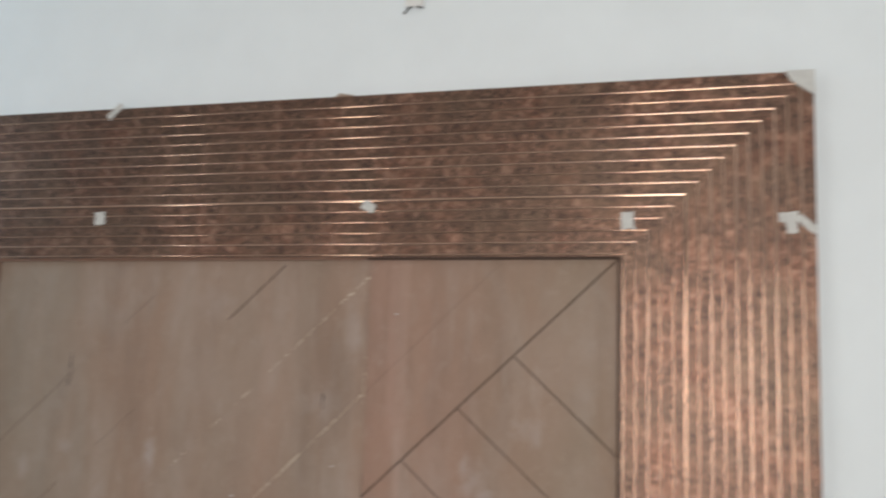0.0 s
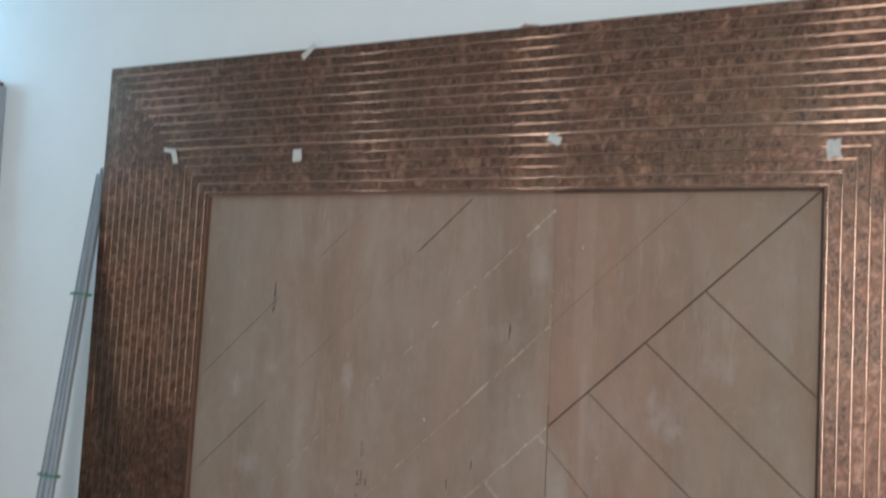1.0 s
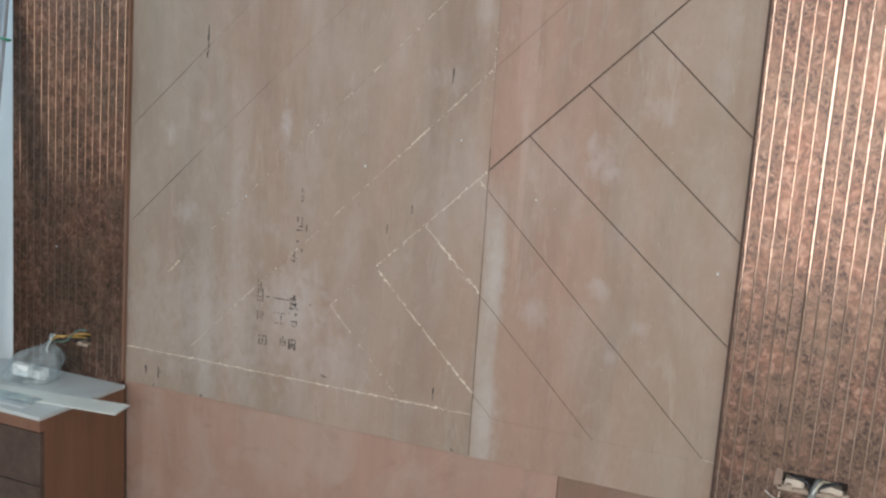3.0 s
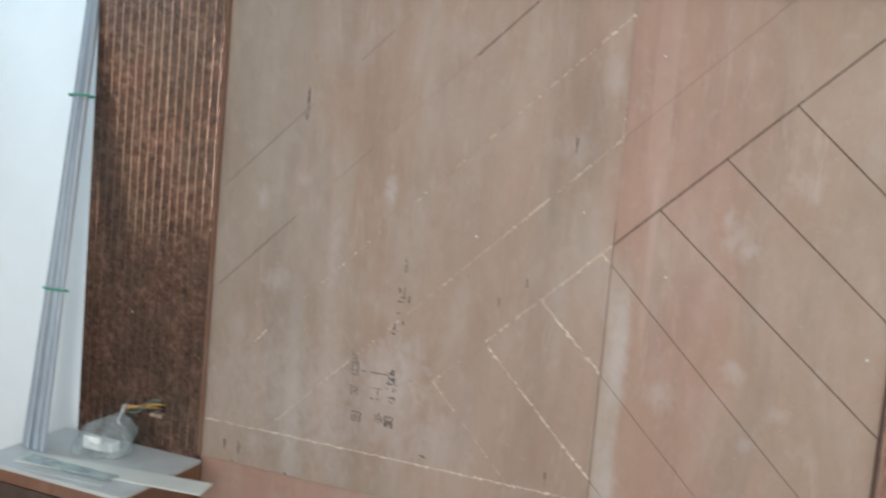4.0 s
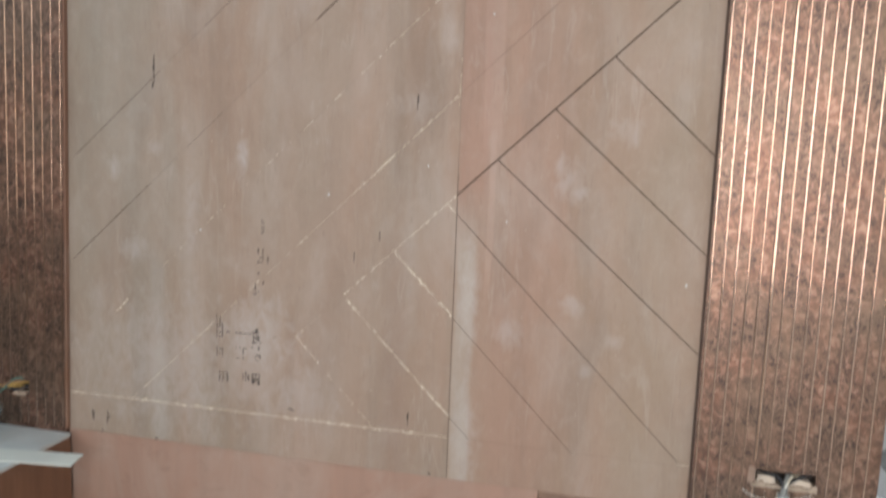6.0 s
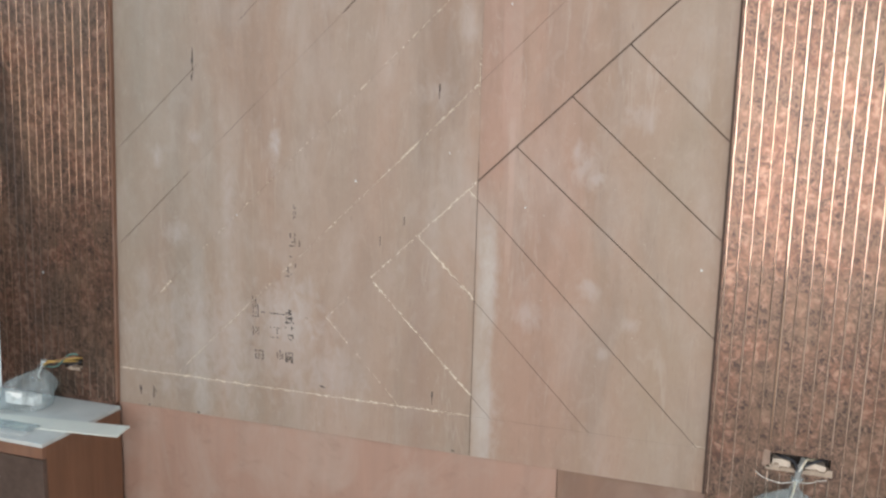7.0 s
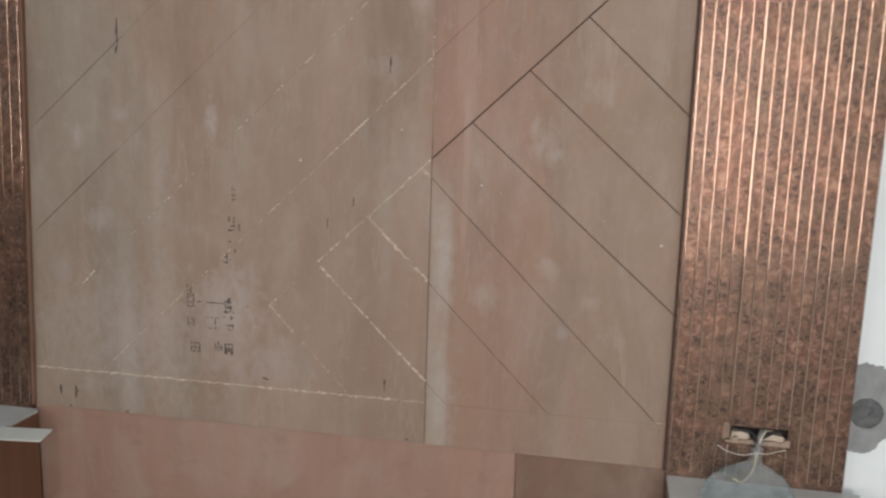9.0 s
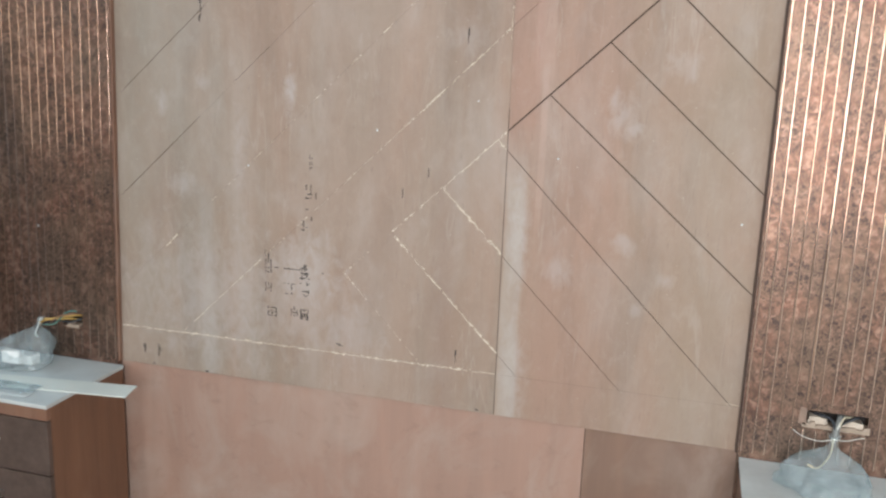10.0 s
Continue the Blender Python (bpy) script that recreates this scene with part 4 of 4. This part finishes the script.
def loose_film(x0, x1, y0, y1, z):
    """A flat piece of the same film lying on the offcuts, rippled along its length."""
    nx, ny, thick = 36, 10, 0.0004
    bm = bmesh.new()
    sides = []
    for lift in (0.0, thick):
        rows = []
        for i in range(nx + 1):
            row = []
            for j in range(ny + 1):
                u, v = i / nx, j / ny
                x = x0 + (x1 - x0) * u + 0.010 * noise.noise(Vector((v * 3, 7.0, u)))
                y = y0 + (y1 - y0) * v + 0.012 * noise.noise(Vector((u * 4, 2.0, v)))
                swell = max(0.0, noise.noise(Vector((u * 5, v * 2.2, 1.5))) + 0.25 * noise.noise(Vector((u * 14, v * 5, 4.0))))
                row.append(bm.verts.new((x, y, z + lift + 0.010 * swell * math.sin(math.pi * u) * math.sin(math.pi * v))))
            rows.append(row)
        sides.append(rows)
    for rows in sides:
        for i in range(nx):
            for j in range(ny):
                bm.faces.new((rows[i][j], rows[i + 1][j], rows[i + 1][j + 1], rows[i][j + 1]))
    rim = [(i, 0) for i in range(nx)] + [(nx, j) for j in range(ny)] + [(i, ny) for i in range(nx, 0, -1)] + [(0, j) for j in range(ny, 0, -1)]
    for (a, b), (c, d) in zip(rim, rim[1:] + rim[:1]):
        bm.faces.new((sides[0][a][b], sides[0][c][d], sides[1][c][d], sides[1][a][b]))
    return tagged(smooth(part("plastic_film", bm, PLASTIC)), "thin clear plastic film lying on the laminate strip", "plastic film")


loose_film(-1.400, -1.065, -0.330, -0.272, 0.5890)


# ---- leaning bundle of profiles ----
def profile_bundle():
    foot, tip = Vector((-1.438, -0.228, 0.5845)), Vector((-1.474, 0.022, 2.165))
    root = tagged(empty("profile_bundle", foot), "bundle of long pale grey profiles leaning on the wall", "profile bundle")
    d = (tip - foot).normalized()
    out = Vector((0, -d.z, d.y)).normalized()
    across = Vector((1, 0, 0))
    rnd = random.Random(3)
    for k in range(6):
        # a shallow channel: web with two lips
        spread = across * (-0.032 + 0.0128 * k)
        lift = out * (0.010 * (k % 2) + rnd.uniform(0, 0.004))
        length = (tip - foot).length - rnd.uniform(0.0, 0.05) - (0.10 if k > 3 else 0)
        w, h, t = 0.011, 0.009, 0.0015
        sect = [(-w, 0), (w, 0), (w, h), (w - t, h), (w - t, t), (-w + t, t), (-w + t, h), (-w, h)]
        bm = bmesh.new()
        ends = []
        for s, fan in ((0.0, 1.25), (length, 0.45)):
            ends.append([bm.verts.new(foot + spread * fan + lift + d * s + across * u + out * v) for u, v in sect])
        for i in range(8):
            bm.faces.new((ends[0][i], ends[0][(i + 1) % 8], ends[1][(i + 1) % 8], ends[1][i]))
        bm.faces.new(ends[0])
        bm.faces.new(ends[1])
        low = min(v.co.z for v in bm.verts)
        for v in ends[0]:
            v.co.z += foot.z - low
        settle(part("profile", bm, ALU), root)
    for z in (1.700, 1.085):
        c = foot + d * ((z - foot.z) / d.z) + out * 0.010
        pts = [c + across * 0.047 * math.cos(a) + out * 0.021 * math.sin(a) for a in [k * math.tau / 24 for k in range(25)]]
        settle(smooth(part("tie", tube(pts, 0.0035), GREEN, None, "green plastic tie")), root)


profile_bundle()


# ---- paper scraps on the border ----
def tape_scrap(x, z, w, h, lean, curl, label):
    """A torn piece of paper tape with a ragged outline, its upper edge lifting off by curl."""
    rnd = random.Random(int(abs(x) * 1000))
    c, s = math.cos(lean), math.sin(lean)
    corners = [(-0.5, -0.5), (0.5, -0.5), (0.5, 0.5), (-0.5, 0.5)]
    bm = bmesh.new()
    rims = [[], []]
    for (u0, v0), (u1, v1) in zip(corners, corners[1:] + corners[:1]):
        for k in range(5):
            f = k / 5
            u, v = (u0 + (u1 - u0) * f + rnd.uniform(-0.06, 0.06)) * w, (v0 + (v1 - v0) * f + rnd.uniform(-0.06, 0.06)) * h
            lift = 0.4 * curl * max(0.0, v / h + 0.2) ** 2
            for rim, y in zip(rims, (-0.0214 - lift, -0.0206 - lift)):
                rim.append(bm.verts.new((x + c * u - s * v, y, z + s * u + c * v)))
    hub = [bm.verts.new((x, y, z)) for y in (-0.0216, -0.0208)]
    n = len(rims[0])
    for k in range(n):
        q = (k + 1) % n
        bm.faces.new((hub[0], rims[0][k], rims[0][q]))
        bm.faces.new((hub[1], rims[1][q], rims[1][k]))
        bm.faces.new((rims[0][k], rims[1][k], rims[1][q], rims[0][q]))
    return tagged(part("tape_scrap", bm, TAPE), label, "tape scrap", "tape scraps on the border")


tape_scrap(-1.128, 2.208, 0.050, 0.014, -0.15, 0.010, "torn white tape scrap curling off the copper border")
tape_scrap(-1.104, 2.186, 0.022, 0.048, 0.25, 0.008, "narrow torn white tape scrap on the copper border")
tape_scrap(-0.592, 2.176, 0.034, 0.038, 0.05, 0.010, "square white tape scrap on the copper border")
tape_scrap(0.262, 2.196, 0.038, 0.026, -0.5, 0.012, "crumpled white tape scrap on the copper border")
tape_scrap(0.962, 2.146, 0.032, 0.044, 0.08, 0.008, "square white tape scrap on the copper border corner")
tape_scrap(-0.570, 2.506, 0.058, 0.018, 0.75, 0.010, "torn white tape scrap on the top edge of the border")
tape_scrap(1.346, 2.150, 0.046, 0.022, 0.1, 0.014, "torn white tape scrap peeling off the copper border")
tape_scrap(1.352, 2.128, 0.026, 0.040, 0.15, 0.010, "torn white tape scrap peeling off the copper border")
tape_scrap(1.387, 2.132, 0.054, 0.018, -0.75, 0.010, "torn white tape scrap peeling off the copper border")
corner = slab([(1.344, 2.5175), (1.358, 2.491), (1.4125, 2.452), (1.4125, 2.5175)], -0.0225, -0.0188)
tagged(part("tape_scrap", corner, TAPE), "grey-white tape over the corner of the copper border", "tape scrap", "tape scraps on the border")


# ---- on the white wall ----
def blob(name, outline, y, thick, mat, label, category):
    bm = slab(outline, WALL - y - thick, WALL - 0.0005, 0.0)
    return tagged(part(name, bm, mat), label, category)


def uneven(cx, cz, rx, rz, seed, count=64, rough=0.05, fray=0.0):
    out = []
    rnd = random.Random(seed)
    for k in range(count):
        a = k * math.tau / count
        r = 1 + rough * math.sin(5 * a + seed) + rough * 0.7 * math.sin(9 * a + 2 * seed) + rough * 1.4 * noise.noise(Vector((3 * math.cos(a) * 3, 3 * math.sin(a) * 3, seed)))
        r += fray * rnd.uniform(-1, 1) * (1 if k % 3 else 1.8)
        out.append((cx + rx * r * math.cos(a), cz + rz * r * math.sin(a)))
    return out


blob("cement_patch", uneven(1.443, 0.806, 0.087, 0.124, 3, 220, 0.045, 0.012), 0.0, 0.003, CEMENT, "grey unpainted cement patch on the white wall", "cement patch")
# the conduit hole is a disc, rim and lumps in darker cement
hole = blob("conduit_hole", uneven(1.452, 0.792, 0.040, 0.040, 7, 48, 0.05), 0.003, 0.0015, CEMENT_DARK, "dark rough conduit hole filled with cement", "conduit hole")
rim = [(1.452 + 0.039 * math.cos(a), WALL - 0.0045, 0.792 + 0.039 * math.sin(a) * 1.02) for a in [k * math.tau / 40 for k in range(41)]]
smooth(part("rim", tube(rim, 0.0022), CEMENT_DARK, hole, "raised dark cement rim"))
for dx, dz, r in ((-0.010, 0.012, 0.013), (0.014, -0.004, 0.009), (-0.006, -0.016, 0.008)):
    part("cement_lump", slab(uneven(1.452 + dx, 0.792 + dz, r, r * 0.7, 4, 18, 0.16), WALL - 0.0075, WALL - 0.004, 0.0012), CEMENT_DARK, hole, "rough cement lump")
blob("plaster_crumb", uneven(0.150, 2.524, 0.034, 0.016, 5, 40, 0.10), 0.0, 0.004, RAW, "peach coloured filler smear above the border", "filler smear")

box_root = tagged(empty("wall_box", (0.357, WALL, 2.819)), "white electrical wall box with loose wire ends", "electrical box")
settle(part("cover", box(0.330, 0.386, WALL - 0.016, WALL - 0.001, 2.784, 2.869, 0.004), BOX, None, "white plastic cover"), box_root)
settle(smooth(part("wire", tube(bent([(0.350, WALL - 0.012, 2.786), (0.345, WALL - 0.022, 2.775), (0.330, WALL - 0.020, 2.761)]), 0.0025), WIRE["black"], None, "short black wire end")), box_root)
settle(smooth(part("wire", tube(bent([(0.368, WALL - 0.012, 2.786), (0.374, WALL - 0.022, 2.777), (0.388, WALL - 0.020, 2.775)]), 0.0022), WIRE["black"], None, "short black wire end")), box_root)

# tall wooden unit beside the window, only its edge shows
unit = tagged(empty("wardrobe", (-2.40, -0.05, 0)), "tall brown wooden wardrobe side with a pale edge by the wall", "wardrobe")
settle(part("side_panel", box(-2.72, -2.080, -0.060, WALL - 0.001, 0.0, 2.52, 0.002), EDGE_WOOD, None, "brown veneered side panel"), unit)
settle(part("edge_strip", box(-2.0795, -2.062, -0.040, WALL - 0.001, 0.0, 2.50, 0.002), ALU, None, "pale grey edge strip"), unit)
